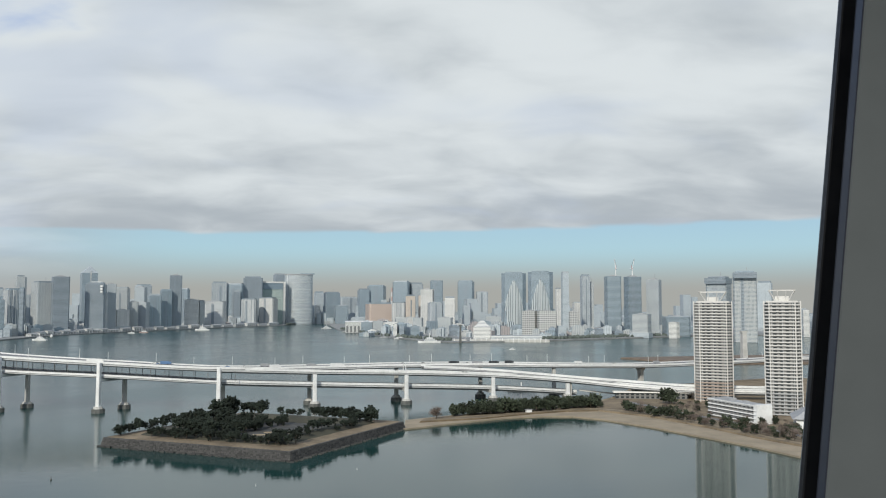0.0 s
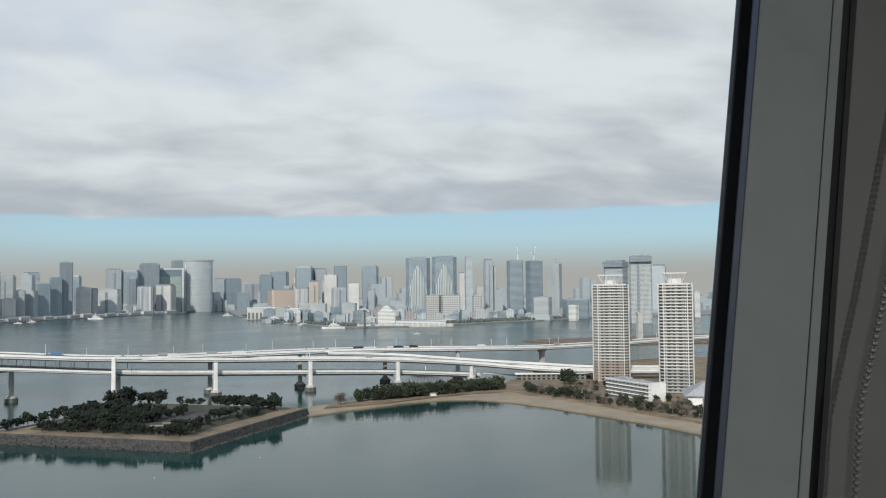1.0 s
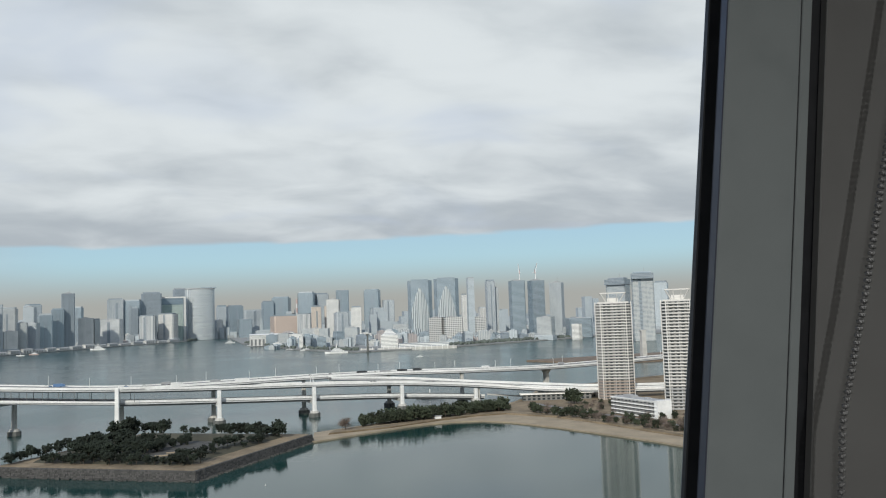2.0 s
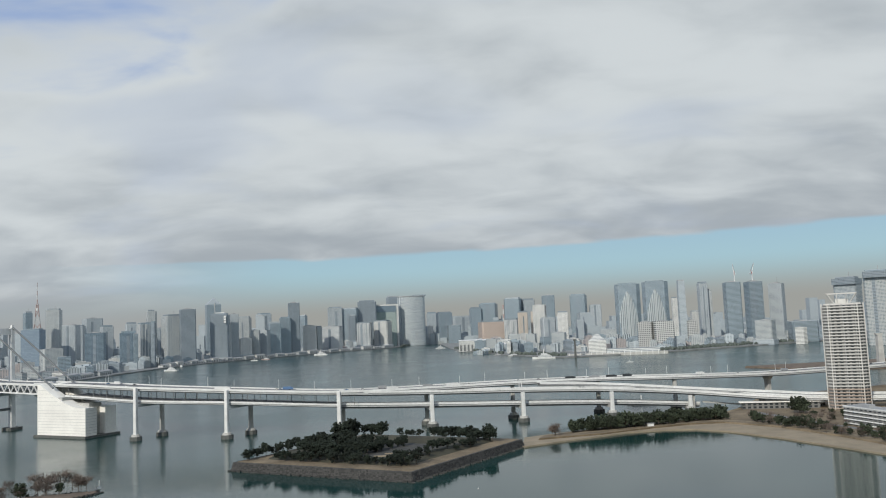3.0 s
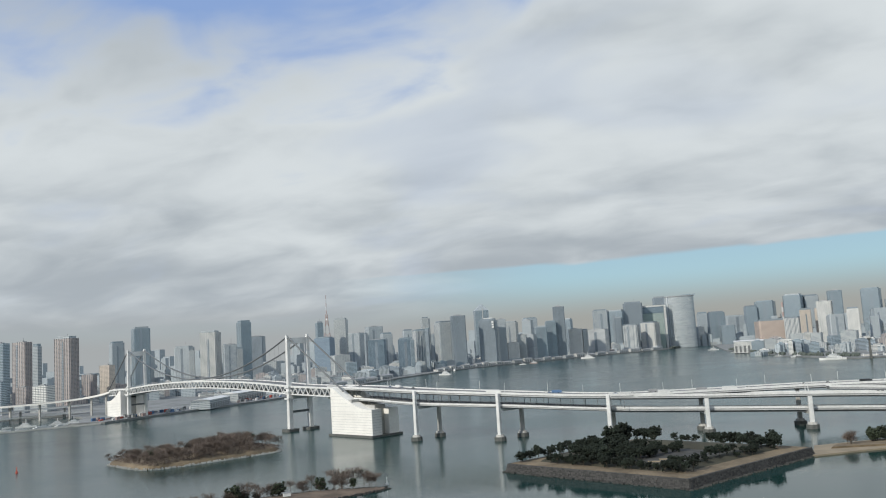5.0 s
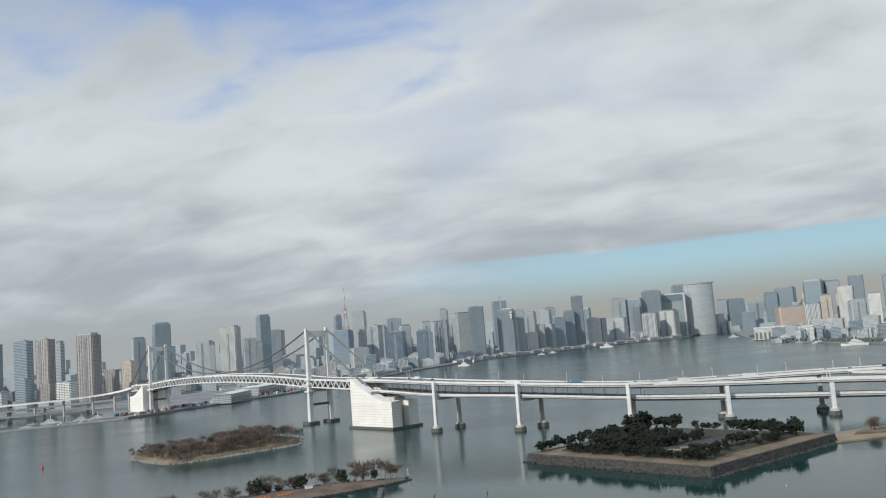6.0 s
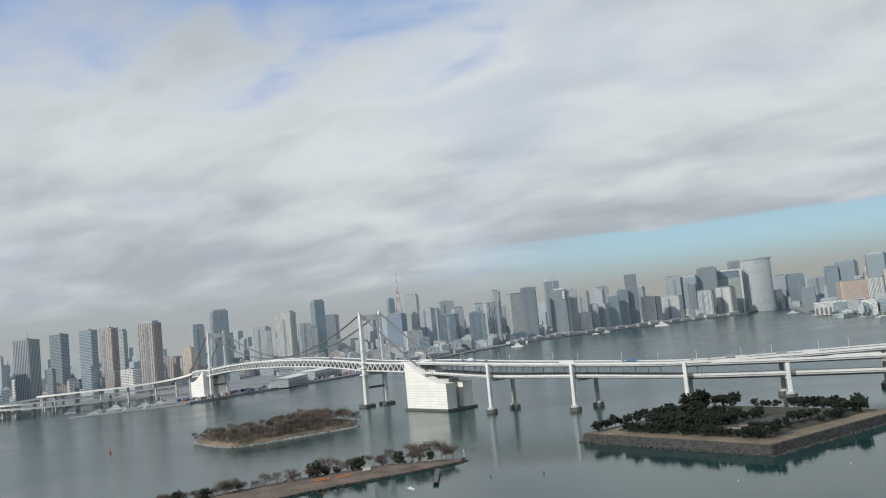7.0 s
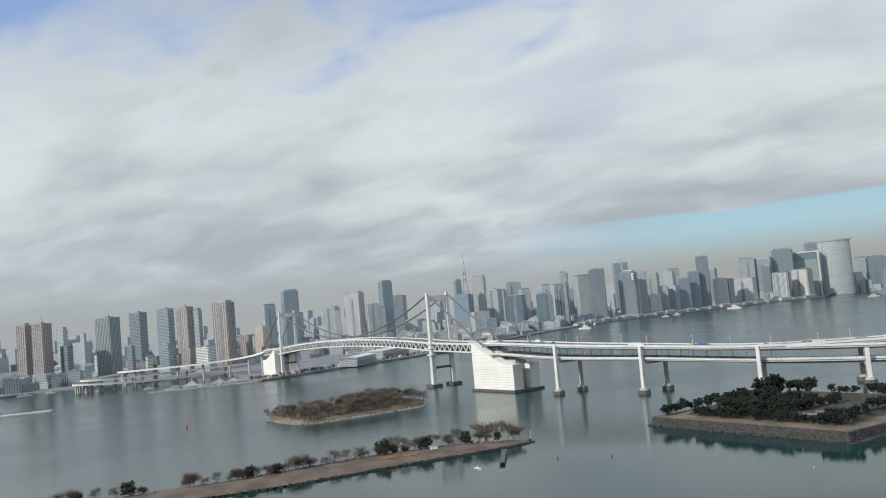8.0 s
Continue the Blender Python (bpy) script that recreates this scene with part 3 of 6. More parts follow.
def anchorage(corner, axis, length, wide, top, label, near=True):
    """A concrete anchor block, its upper end cut off in a long curve."""
    block = thing("bridge_anchorage", (*corner, 0), math.degrees(math.atan2(axis[1], axis[0])), label, "anchorage")
    upper = [(length * k, 32 + (top - 32) * max(0.0, 1 - max(0.0, k - 0.06) / 0.80) ** 1.5) for k in np.linspace(0, 1, 17)]
    bm = bmesh.new()
    sides = []
    for y in (0, wide * 0.36):
        sides.append([bm.verts.new((x, y, z)) for x, z in [(0, 2.5), (length, 2.5), *upper[::-1]]])
    n = len(sides[0])
    bm.faces.new(sides[0])
    bm.faces.new(sides[1][::-1])
    for i in range(n):
        bm.faces.new((sides[0][i], sides[1][i], sides[1][(i + 1) % n], sides[0][(i + 1) % n]))
    bmesh.ops.triangulate(bm, faces=[f for f in bm.faces if len(f.verts) > 4])
    bmesh.ops.recalc_face_normals(bm, faces=bm.faces)
    cheek = part("cheek_wall", bm, PALE_CONCRETE, block)
    other = new("cheek_wall", cheek.data)
    other.parent, other.location = block, (0, wide * 0.64, 0)
    # darker concrete here puts the shade between the cheeks into the colour
    part("core", box_mesh((2, length - 9, wide * 0.3, wide * 0.7, 2.5, 36), (2, length * 0.5, wide * 0.3, wide * 0.7, 36, top - 16)), CONCRETE, block, "shaded concrete core under the road")
    part("base_slab", box_mesh((-3, length + 3, -3, wide + 3, -6, 2.6)), DARK, block, "dark fendered base")
    for z in range(5, 32, 3):
        part("course_line", box_mesh((0.4, length + 0.1, -0.1, 0.02, z, z + 0.25), (length - 0.02, length + 0.1, 0.02, wide * 0.36, z, z + 0.25)), EDGE, block)
    for z in range(35, int(top) - 2, 4):
        part("course_line", box_mesh((0.4, length * 0.55 * (1 - (z - 32) / (top - 32)) ** 0.75, -0.1, 0.02, z, z + 0.22)), EDGE, block)
    part("deck_beam", box_mesh((0.5, length * 0.5, wide * 0.04, wide * 0.96, top - 17, top - 14)), CONCRETE, block)
    return block


anchorage((-431, 950), (0.87, -0.493), 78, 40, 57, "huge white concrete bridge anchorage with a curved shoulder")
far_anchor = anchorage((0, 0), (1, 0), 72, 46, 52, "white concrete anchorage on the far quay")
start = FAR + ALONG * 22 - ACROSS * 23
far_anchor.matrix_basis = Matrix.Translation(start) @ pose(0, 0, 0, 0, 0, math.degrees(math.atan2(ALONG.y, ALONG.x))) @ Matrix.Diagonal((1, -1, 1, 1))

# ---- the approach viaduct ----
viaduct = thing("approach_viaduct", (0, 0, 0), 0, "long white double-deck road viaduct on concrete piers", "viaduct")
UPPER = spline([(-440, 990, 57), (-370, 945, 55.5), (-290, 893, 52.7), (-192, 871, 47.4), (-88, 871, 41.2), (8, 898, 39.6), (103, 922, 39.2), (197, 942, 37.6), (290, 950, 35.2),
                (400, 985, 31.6), (520, 1040, 30), (700, 1120, 29), (950, 1190, 28)])
LOWER = spline([(-440, 990, 45), (-370, 945, 43), (-290, 893, 39.4), (-192, 871, 35.4), (-88, 869, 28.4), (5, 882, 23.6), (100, 894, 19.6), (196, 908, 15.0), (294, 916, 8.0)])
SIDE = spline([(-88, 865, 40.6), (3, 882, 36.3), (98, 892, 33.4), (196, 905, 28.6), (286, 908, 21.5), (365, 878, 15.0), (430, 858, 12.5), (520, 840, 11)])
MERGE = spline([(120, 906, 37.5), (200, 920, 32), (293, 913, 23.6), (374, 895, 17.6), (426, 890, 14), (520, 872, 12)])


def roadway(line, half, deep, name):
    bm = bmesh.new()
    ribbon(bm, line, -half, half, -0.9, 0.0)
    part(name, bm, ASPHALT, viaduct)
    # girders take the same shade-dark colour
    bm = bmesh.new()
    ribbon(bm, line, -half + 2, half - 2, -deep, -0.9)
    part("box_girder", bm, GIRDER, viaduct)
    for side in (-1, 1):
        bm = bmesh.new()
        ribbon(bm, line, side * half - 0.35, side * half + 0.35, -0.9, 1.2 if deep > 3.2 else 0.9)
        part("parapet", bm, WHITE, viaduct, "white parapet")
        # a dark strip draws the shadow line below the parapet
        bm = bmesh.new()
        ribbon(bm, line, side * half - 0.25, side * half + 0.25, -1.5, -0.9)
        part("drain_channel", bm, GIRDER, viaduct, "dark strip for the shade under the parapet")
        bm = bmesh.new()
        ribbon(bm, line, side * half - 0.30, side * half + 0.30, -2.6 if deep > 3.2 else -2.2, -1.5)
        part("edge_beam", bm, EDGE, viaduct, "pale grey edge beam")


roadway(UPPER, 14, 3.6, "upper_roadway")
roadway(LOWER[:33], 13, 3.0, "lower_roadway")
roadway(LOWER[32:], 6, 4.6, "lower_roadway")
roadway(SIDE, 8, 4.0, "ramp_roadway")
roadway(MERGE, 5, 3.0, "ramp_roadway")


def at_x(line, x):
    k = min(range(len(line) - 1), key=lambda i: abs(line[i].x - x))
    a, b = line[max(0, k - 1)], line[min(len(line) - 1, k + 1)]
    d = (b - a).to_2d().normalized()
    return line[k], Vector((-d.y, d.x))


# piers: two columns, a crossbeam under the lower deck, dark footings
for x, depth, lean, paint in ((-290, 18.5, 0.50, WHITE), (-192, 18.0, 0.55, WHITE), (-86, 14, 0.05, WHITE), (5, 14, -0.20, WHITE), (102, 17, -0.22, CONCRETE),
                              (198, 18, -0.20, CONCRETE), (292, 18, -0.15, CONCRETE)):
    p, low = at_x(UPPER, x)[0], at_x(LOWER, x)[0]
    front = Vector((low.x, low.y - 12.5)) if x > -50 else None
    n = Vector((lean, 1)).normalized()
    mid = Vector((p.x, p.y)) if front is None else front + n * depth
    pier = part("pier", box_mesh((-1.6, 1.6, -depth, depth, low.z - 6.0, low.z - 3.1)), paint, viaduct)
    pier.matrix_basis = pose(mid.x, mid.y, 0, 0, 0, math.degrees(math.atan2(n.y, n.x)) - 90)
    for side in (-1, 1):
        top = (p.z + 0.5 if x < 0 else at_x(SIDE, x)[0].z - 3.0) if side < 0 else (low.z - 3 if x < 0 else p.z - 3.4)
        bm = slab_of([(-2.1, -1.6), (-1.6, -2.1), (1.6, -2.1), (2.1, -1.6), (2.1, 1.6), (1.6, 2.1), (-1.6, 2.1), (-2.1, 1.6)], 0, top, 0.86)
        column = part("column", bm, WHITE if side < 0 else CONCRETE, pier)
        column.location = (0, side * depth, 0)
        foot = part("footing", slab_of(round_ring(6.2, 10), -6, 4.0), DARK, pier, "dark octagonal pier footing")
        foot.location = (0, side * depth, 0)
        cap = part("footing_cap", slab_of(round_ring(4.8, 10), 4.0, 6.2, 0.85), CONCRETE, pier)
        cap.location = (0, side * depth, 0)
for x in (400, 520, 640, 780):
    p, n = at_x(UPPER, x)
    bm = slab_of([(-2.2, -3), (2.2, -3), (2.2, 3), (-2.2, 3)], 0, p.z - 5)
    prism(bm, [(-2.2, -4), (2.2, -4), (2.2, 4), (-2.2, 4)], p.z - 7.5, p.z - 3.2, 1.6)
    pier = part("pier", bm, CONCRETE, viaduct)
    pier.matrix_basis = pose(p.x, p.y, 0, 0, 0, math.degrees(math.atan2(n.y, n.x)) - 90)
for x in (290, 365, 430):
    p, n = at_x(SIDE, x)
    pier = part("pier", slab_of([(-1.6, -4), (1.6, -4), (1.6, 4), (-1.6, 4)], 0, p.z - 3.5), CONCRETE, viaduct)
    pier.matrix_basis = pose(p.x, p.y, 0, 0, 0, math.degrees(math.atan2(n.y, n.x)) - 90)
# posts between the two decks
for i in range(4, 34, 1):
    p, q = UPPER[i], LOWER[i]
    d = (UPPER[i + 1] - p).to_2d().normalized()
    n = Vector((-d.y, d.x, 0))
    for side in (-12.5, 12.5):
        if q.x < 0:
            bar("deck_post", q + n * side, (q + n * side).to_2d().to_3d() + Vector((0, 0, p.z - 3)), 0.5, 0.5, GIRDER, viaduct)


# ---- buildings ----
def tower(x, y, wide, high, style, deep=None):
    """A far city tower that faces the bay: body, floor ledges or ribs, roof plant."""
    rnd = random.Random(int(x * 7 + y * 13 + wide))
    oblique = x < -1350 and y < 2100  # square to the sun, so that two faces show
    wide *= 0.80 if oblique else 1.0
    deep = deep or wide * rnd.uniform(0.7, 1.1) * (0.72 if oblique else 1.0)
    turn = rnd.uniform(-4, 10) if oblique else -math.degrees(math.atan2(x, y)) + rnd.uniform(-22, 22)
    tint = {"glass": "blue-grey glass", "slate": "grey ribbed", "blue": "deep blue glass", "dark": "dark glass", "pale": "pale grey tiled", "stone": "grey tiled", "haze": "hazy blue-grey",
            "white": "white tiled", "bands": "white banded", "ribs": "pale ribbed", "rose": "rose-brown tiled", "tan": "tan tiled", "brick": "orange-brown brick",
            "check": "black and white chequered", "clad": "blue-sheeted unfinished"}[style]
    kind = "high-rise tower" if high > 70 else "mid-rise block"
    t = thing("tower_block", (x, y, 3.5), turn, f"{tint} {kind} on the far shore", "building", "towers on the far shore")
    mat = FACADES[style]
    a, b, h = wide / 2, deep / 2, high - 3.5
    bm = bmesh.new()
    c = min(a, b) * 0.12
    prism(bm, [(-a, -b + c), (-a + c, -b), (a - c, -b), (a, -b + c), (a, b), (-a, b)], -3, h - 0.01 * h)
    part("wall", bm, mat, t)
    bm = box_mesh((-a * 0.6, a * 0.5, -b * 0.5, b * 0.6, h * 0.98, h + 0.6), (-a * 0.3, a * 0.25, -b * 0.3, b * 0.3, h + 0.6, h + 2.5)) if high > 60 else \
        box_mesh((-a * 0.3, a * 0.2, -b * 0.4, b * 0.4, h * 0.98, h + 1.5))
    part("roof_plant", bm, ROOF, t)
    if wide > 24 and rnd.random() < 0.6:
        part("podium", box_mesh((-a * 1.25, a * 1.2, -b * 1.2, b, -3, rnd.uniform(9, 17))), FACADES[rnd.choice(("stone", "pale", "haze"))], t)
    if high > 110 and wide > 24 and rnd.random() < 0.55:
        x0 = a * rnd.uniform(-0.35, 0.2)
        part("dark_bay", box_mesh((x0 - a * 0.14, x0 + a * 0.14, -b - 0.6, -b + 0.5, 6, h * rnd.uniform(0.86, 0.97))), FACADES["dark"], t)
    if high > 90 and rnd.random() < 0.6:
        part("roof_screen", box_mesh((-a * 0.82, a * 0.82, -b * 0.8, b * 0.8, h - 0.02 * h, h + rnd.uniform(3, 6))), FACADES[rnd.choice(("dark", "glass", "stone"))], t)
    if high > 130 and rnd.random() < 0.35:
        bar("mast", (a * 0.2, 0, h), (a * 0.2, 0, h + rnd.uniform(8, 20)), 0.9, 0.9, ROOF, t)
    bm = bmesh.new()
    finish = rnd.random()
    if style in ("ribs", "white", "rose") and wide > 20:
        k = max(4, int(wide / 7))
        for i in range(k + 1):
            xx = -a + c + (wide - 2 * c) * i / k
            box(bm, xx - 0.6, xx + 0.6, -b - 0.8, -b + 0.4, -3, h - 1)
            yy = -b + c + (deep - c) * i / k
            box(bm, a - 0.4, a + 0.8, yy - 0.6, yy + 0.6, -3, h - 1)
        tagged(part("pilaster", bm, mat, t), kind="stuff")
    elif finish > 0.55 and wide > 20:
        k = int(wide / 5)
        for i in range(k + 1):
            xx = -a + c + (wide - 2 * c) * i / k
            box(bm, xx - 0.25, xx + 0.25, -b - 0.4, -b + 0.2, 4, h - 1)
        tagged(part("mullion", bm, mat, t), kind="stuff")
    else:
        gap = 4.0 if finish > 0.2 else 12.0
        for i in range(1, int(h / gap)):
            box(bm, -a - 0.2, a + 0.2, -b - 0.25, b + 0.2, i * gap, i * gap + 0.5)
        if h > gap * 2:
            tagged(part("ledge", bm, mat, t), kind="stuff")
        else:
            bm.free()
    return t


SCREENED = []
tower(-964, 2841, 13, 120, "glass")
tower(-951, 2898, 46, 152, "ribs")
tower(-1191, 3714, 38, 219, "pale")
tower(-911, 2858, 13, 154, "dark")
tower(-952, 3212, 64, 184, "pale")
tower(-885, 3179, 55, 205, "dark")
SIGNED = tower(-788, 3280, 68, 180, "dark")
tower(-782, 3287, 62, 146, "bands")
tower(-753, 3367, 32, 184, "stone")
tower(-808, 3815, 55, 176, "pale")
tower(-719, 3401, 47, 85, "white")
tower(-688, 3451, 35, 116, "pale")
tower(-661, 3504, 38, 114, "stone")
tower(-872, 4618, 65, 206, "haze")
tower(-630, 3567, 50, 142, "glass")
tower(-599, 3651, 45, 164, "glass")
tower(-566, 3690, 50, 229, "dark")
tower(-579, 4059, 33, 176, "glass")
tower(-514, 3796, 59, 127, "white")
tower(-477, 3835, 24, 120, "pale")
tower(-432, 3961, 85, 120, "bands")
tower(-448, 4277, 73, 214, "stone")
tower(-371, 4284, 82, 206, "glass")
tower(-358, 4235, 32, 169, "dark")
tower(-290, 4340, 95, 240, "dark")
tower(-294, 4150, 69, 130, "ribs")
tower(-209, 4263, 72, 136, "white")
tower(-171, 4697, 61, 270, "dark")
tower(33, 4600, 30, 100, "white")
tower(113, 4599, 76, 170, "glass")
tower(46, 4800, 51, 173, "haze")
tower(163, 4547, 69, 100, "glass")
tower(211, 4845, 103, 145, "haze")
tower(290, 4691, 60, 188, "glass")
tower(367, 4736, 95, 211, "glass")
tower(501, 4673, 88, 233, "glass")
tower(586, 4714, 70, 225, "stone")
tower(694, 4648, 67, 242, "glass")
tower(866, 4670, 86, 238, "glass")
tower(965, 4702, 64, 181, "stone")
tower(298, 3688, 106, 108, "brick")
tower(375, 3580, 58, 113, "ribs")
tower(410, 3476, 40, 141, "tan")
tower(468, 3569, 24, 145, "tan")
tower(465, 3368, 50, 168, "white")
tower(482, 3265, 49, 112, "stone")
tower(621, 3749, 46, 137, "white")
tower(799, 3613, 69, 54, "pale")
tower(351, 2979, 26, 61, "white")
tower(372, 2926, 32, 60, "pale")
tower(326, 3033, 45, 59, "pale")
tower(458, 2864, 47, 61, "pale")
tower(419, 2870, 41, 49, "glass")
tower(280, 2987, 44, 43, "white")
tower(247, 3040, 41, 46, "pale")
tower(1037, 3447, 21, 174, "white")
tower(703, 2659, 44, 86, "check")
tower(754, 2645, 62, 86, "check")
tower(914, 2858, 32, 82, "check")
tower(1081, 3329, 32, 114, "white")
tower(1050, 3128, 32, 218, "stone")
tower(1078, 3140, 17, 192, "pale")
tower(1027, 2766, 50, 204, "glass")
tower(1071, 2695, 46, 201, "glass")
tower(1174, 2761, 44, 194, "stone")
tower(1040, 2546, 51, 76, "pale")
tower(1199, 2640, 78, 67, "glass")
tower(1110, 2461, 25, 52, "white")
SCREENED.append(tower(1185, 2314, 60, 183, "stone"))
SCREENED.append(tower(1201, 2192, 61, 195, "pale"))
tower(1745, 3034, 53, 193, "haze")
tower(1602, 2536, 20, 90, "white")
tower(-1834, 1404, 35, 155, "rose")
tower(-1771, 1404, 44, 155, "rose")
tower(-2159, 1783, 34, 145, "haze")
tower(-1730, 1439, 31, 96, "dark")
tower(-2046, 1762, 20, 126, "haze")
tower(-1704, 1544, 64, 158, "slate")
tower(-1798, 1737, 52, 170, "dark")
tower(-1684, 1724, 52, 172, "glass")
tower(-1613, 1722, 51, 171, "rose")
tower(-1548, 1701, 21, 158, "stone")
tower(-1473, 1714, 57, 172, "rose")
tower(-1511, 1544, 34, 78, "glass")
tower(-1445, 1606, 48, 63, "white")
tower(-1508, 1615, 35, 62, "rose")
tower(-1551, 1961, 43, 100, "tan")
tower(-1555, 1893, 42, 78, "rose")
tower(-1718, 1310, 29, 33, "pale")
tower(-1677, 1330, 52, 37, "stone")
tower(-1675, 1364, 15, 25, "white")
tower(-1664, 1408, 32, 28, "pale")
tower(-1633, 1548, 24, 81, "dark")
tower(-1793, 1610, 55, 62, "white")
tower(-2073, 2820, 61, 233, "glass")
tower(-2204, 2846, 49, 184, "haze")
tower(-1830, 2746, 59, 147, "stone")
tower(-1753, 2677, 20, 133, "pale")
tower(-1698, 2713, 60, 194, "white")
tower(-1485, 2491, 40, 142, "stone")
tower(-1644, 2862, 43, 229, "glass")
tower(-1701, 3059, 60, 176, "dark")
tower(-1560, 2679, 24, 127, "pale")
tower(-1415, 2645, 49, 76, "pale")
tower(-1376, 3000, 66, 150, "clad")
tower(-1602, 3446, 30, 226, "glass")
tower(-1554, 3577, 57, 238, "pale")
tower(-1438, 3518, 66, 165, "haze")
tower(-1452, 3727, 72, 199, "haze")
tower(-1117, 2892, 62, 129, "blue")
tower(-1223, 3279, 42, 154, "stone")
tower(-1078, 3119, 71, 126, "blue")
tower(-1051, 3233, 64, 159, "ribs")
tower(-1130, 3523, 30, 215, "pale")
tower(-1018, 3453, 60, 179, "pale")
tower(-1162, 2657, 58, 83, "pale")
tower(-1051, 2487, 36, 60, "glass")
tower(-1538, 2576, 42, 141, "stone")
tower(-1302, 3141, 51, 164, "stone")
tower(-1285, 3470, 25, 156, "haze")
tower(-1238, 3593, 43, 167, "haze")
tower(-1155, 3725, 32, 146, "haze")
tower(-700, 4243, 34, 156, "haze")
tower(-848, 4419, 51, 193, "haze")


for i in range(3):
    part("sign_panel", box_mesh((20, 28, -40.5, -39.5, 164 - 10 * i, 171 - 10 * i)), WHITE, SIGNED, "white sign panel")
    part("sign_bracket", box_mesh((22, 26, -39.5, -20, 166 - 10 * i, 169 - 10 * i)), DARK, SIGNED)
part("roof_box", box_mesh((-16, 18, -12, 12, 176, 185)), WHITE, SIGNED, "white plant box on the roof")
for t in SCREENED:
    top = 178 if t == SCREENED[0] else 190
    part("plant_screen", box_mesh((-31, 31, -34, 30, top - 15, top + 1)), FACADES["dark"], t, "dark louvred plant screen")


# ---- landmark buildings ----
def pointed_tower(x, y, wide, shoulder, tip):
    t = thing("tower_block", (x, y, 3.5), -math.degrees(math.atan2(x, y)) + 8, "pale blue glass tower with a pointed gabled top", "building", "towers on the far shore")
    a = wide / 2
    part("wall", box_mesh((-a, a, -a, a, -3, shoulder)), FACADES["glass"], t)
    bm = bmesh.new()
    low = [bm.verts.new(p) for p in ((-a, -a, shoulder), (a, -a, shoulder), (a, a, shoulder), (-a, a, shoulder))]
    high = [bm.verts.new((a * 0.1, -a * 0.5, tip)), bm.verts.new((a * 0.1, a * 0.5, tip))]
    for f in ((low[0], low[1], high[0]), (low[1], low[2], high[1], high[0]), (low[2], low[3], high[1]), (low[3], low[0], high[0], high[1])):
        bm.faces.new(f)
    part("gable", bm, FACADES["haze"], t)
    part("centre_rib", box_mesh((a * 0.04, a * 0.16, -a - 1.0, -a + 0.5, 10, shoulder + 8)), FACADES["white"], t)


pointed_tower(-940, 3785, 62, 235, 265)


def curved_tower(x, y, wide, high):
    t = thing("tower_block", (x, y, 3.5), -math.degrees(math.atan2(x, y)), "tall silver glass tower with a rounded front and oversailing roof", "building", "towers on the far shore")
    ring = [(wide / 2 * math.sin(k), -wide * 0.30 * math.cos(k)) for k in np.linspace(-1.57, 1.57, 20)] + [(wide / 2, 30), (-wide / 2, 30)]
    bm = bmesh.new()
    prism(bm, ring, -3, high)
    bmesh.ops.triangulate(bm, faces=[f for f in bm.faces if len(f.verts) > 4])
    part("wall", bm, SILVER_GLASS, t)
    bm = bmesh.new()
    prism(bm, [(p[0] * 1.03, p[1] * 1.03 - 2) for p in ring], high, high + 3.5)
    part("roof", bm, ROOF, t)
    part("roof_fin", box_mesh((wide * 0.05, wide * 0.56, -8, 10, high + 3.5, high + 9)), FACADES["glass"], t)
    for i in range(9, int(high), 13):
        bm = bmesh.new()
        prism(bm, [(p[0] * 1.006, p[1] * 1.01) for p in ring], i, i + 1.2)
        part("ledge", bm, FACADES["haze"], t)


SILVER_GLASS = facade("silver_curtain_wall", (0.46, 0.49, 0.50), (0.42, 0.47, 0.50), 4.0, 2.0, 0.7, 0.85, 0.8)
GREEN_GLASS = facade("green_curtain_wall", (0.40, 0.45, 0.43), (0.16, 0.25, 0.25), 4.0, 3.0, 0.65, 0.8, 0.6)
curved_tower(-64, 4470, 146, 256)


def framed_tower(x, y, wide, high):
    t = thing("tower_block", (x, y, 3.5), -math.degrees(math.atan2(x, y)), "broad green glass office tower in a white frame", "building", "towers on the far shore")
    a = wide / 2
    part("wall", box_mesh((-a + 8, a - 8, -20, 30, -3, high - 8)), GREEN_GLASS, t)
    for s in (-1, 1):
        part("frame_pier", box_mesh((s * a - 5, s * a + 5, -24, 30, -3, high - 8)), FACADES["white"], t)
    part("frame_head", box_mesh((-a - 5, a + 5, -24, 30, high - 8, high)), FACADES["white"], t)
    part("attic", box_mesh((-a + 9, a - 9, -22, 28, high - 40, high - 8.2)), FACADES["blue"], t)


framed_tower(-205, 4400, 140, 219)


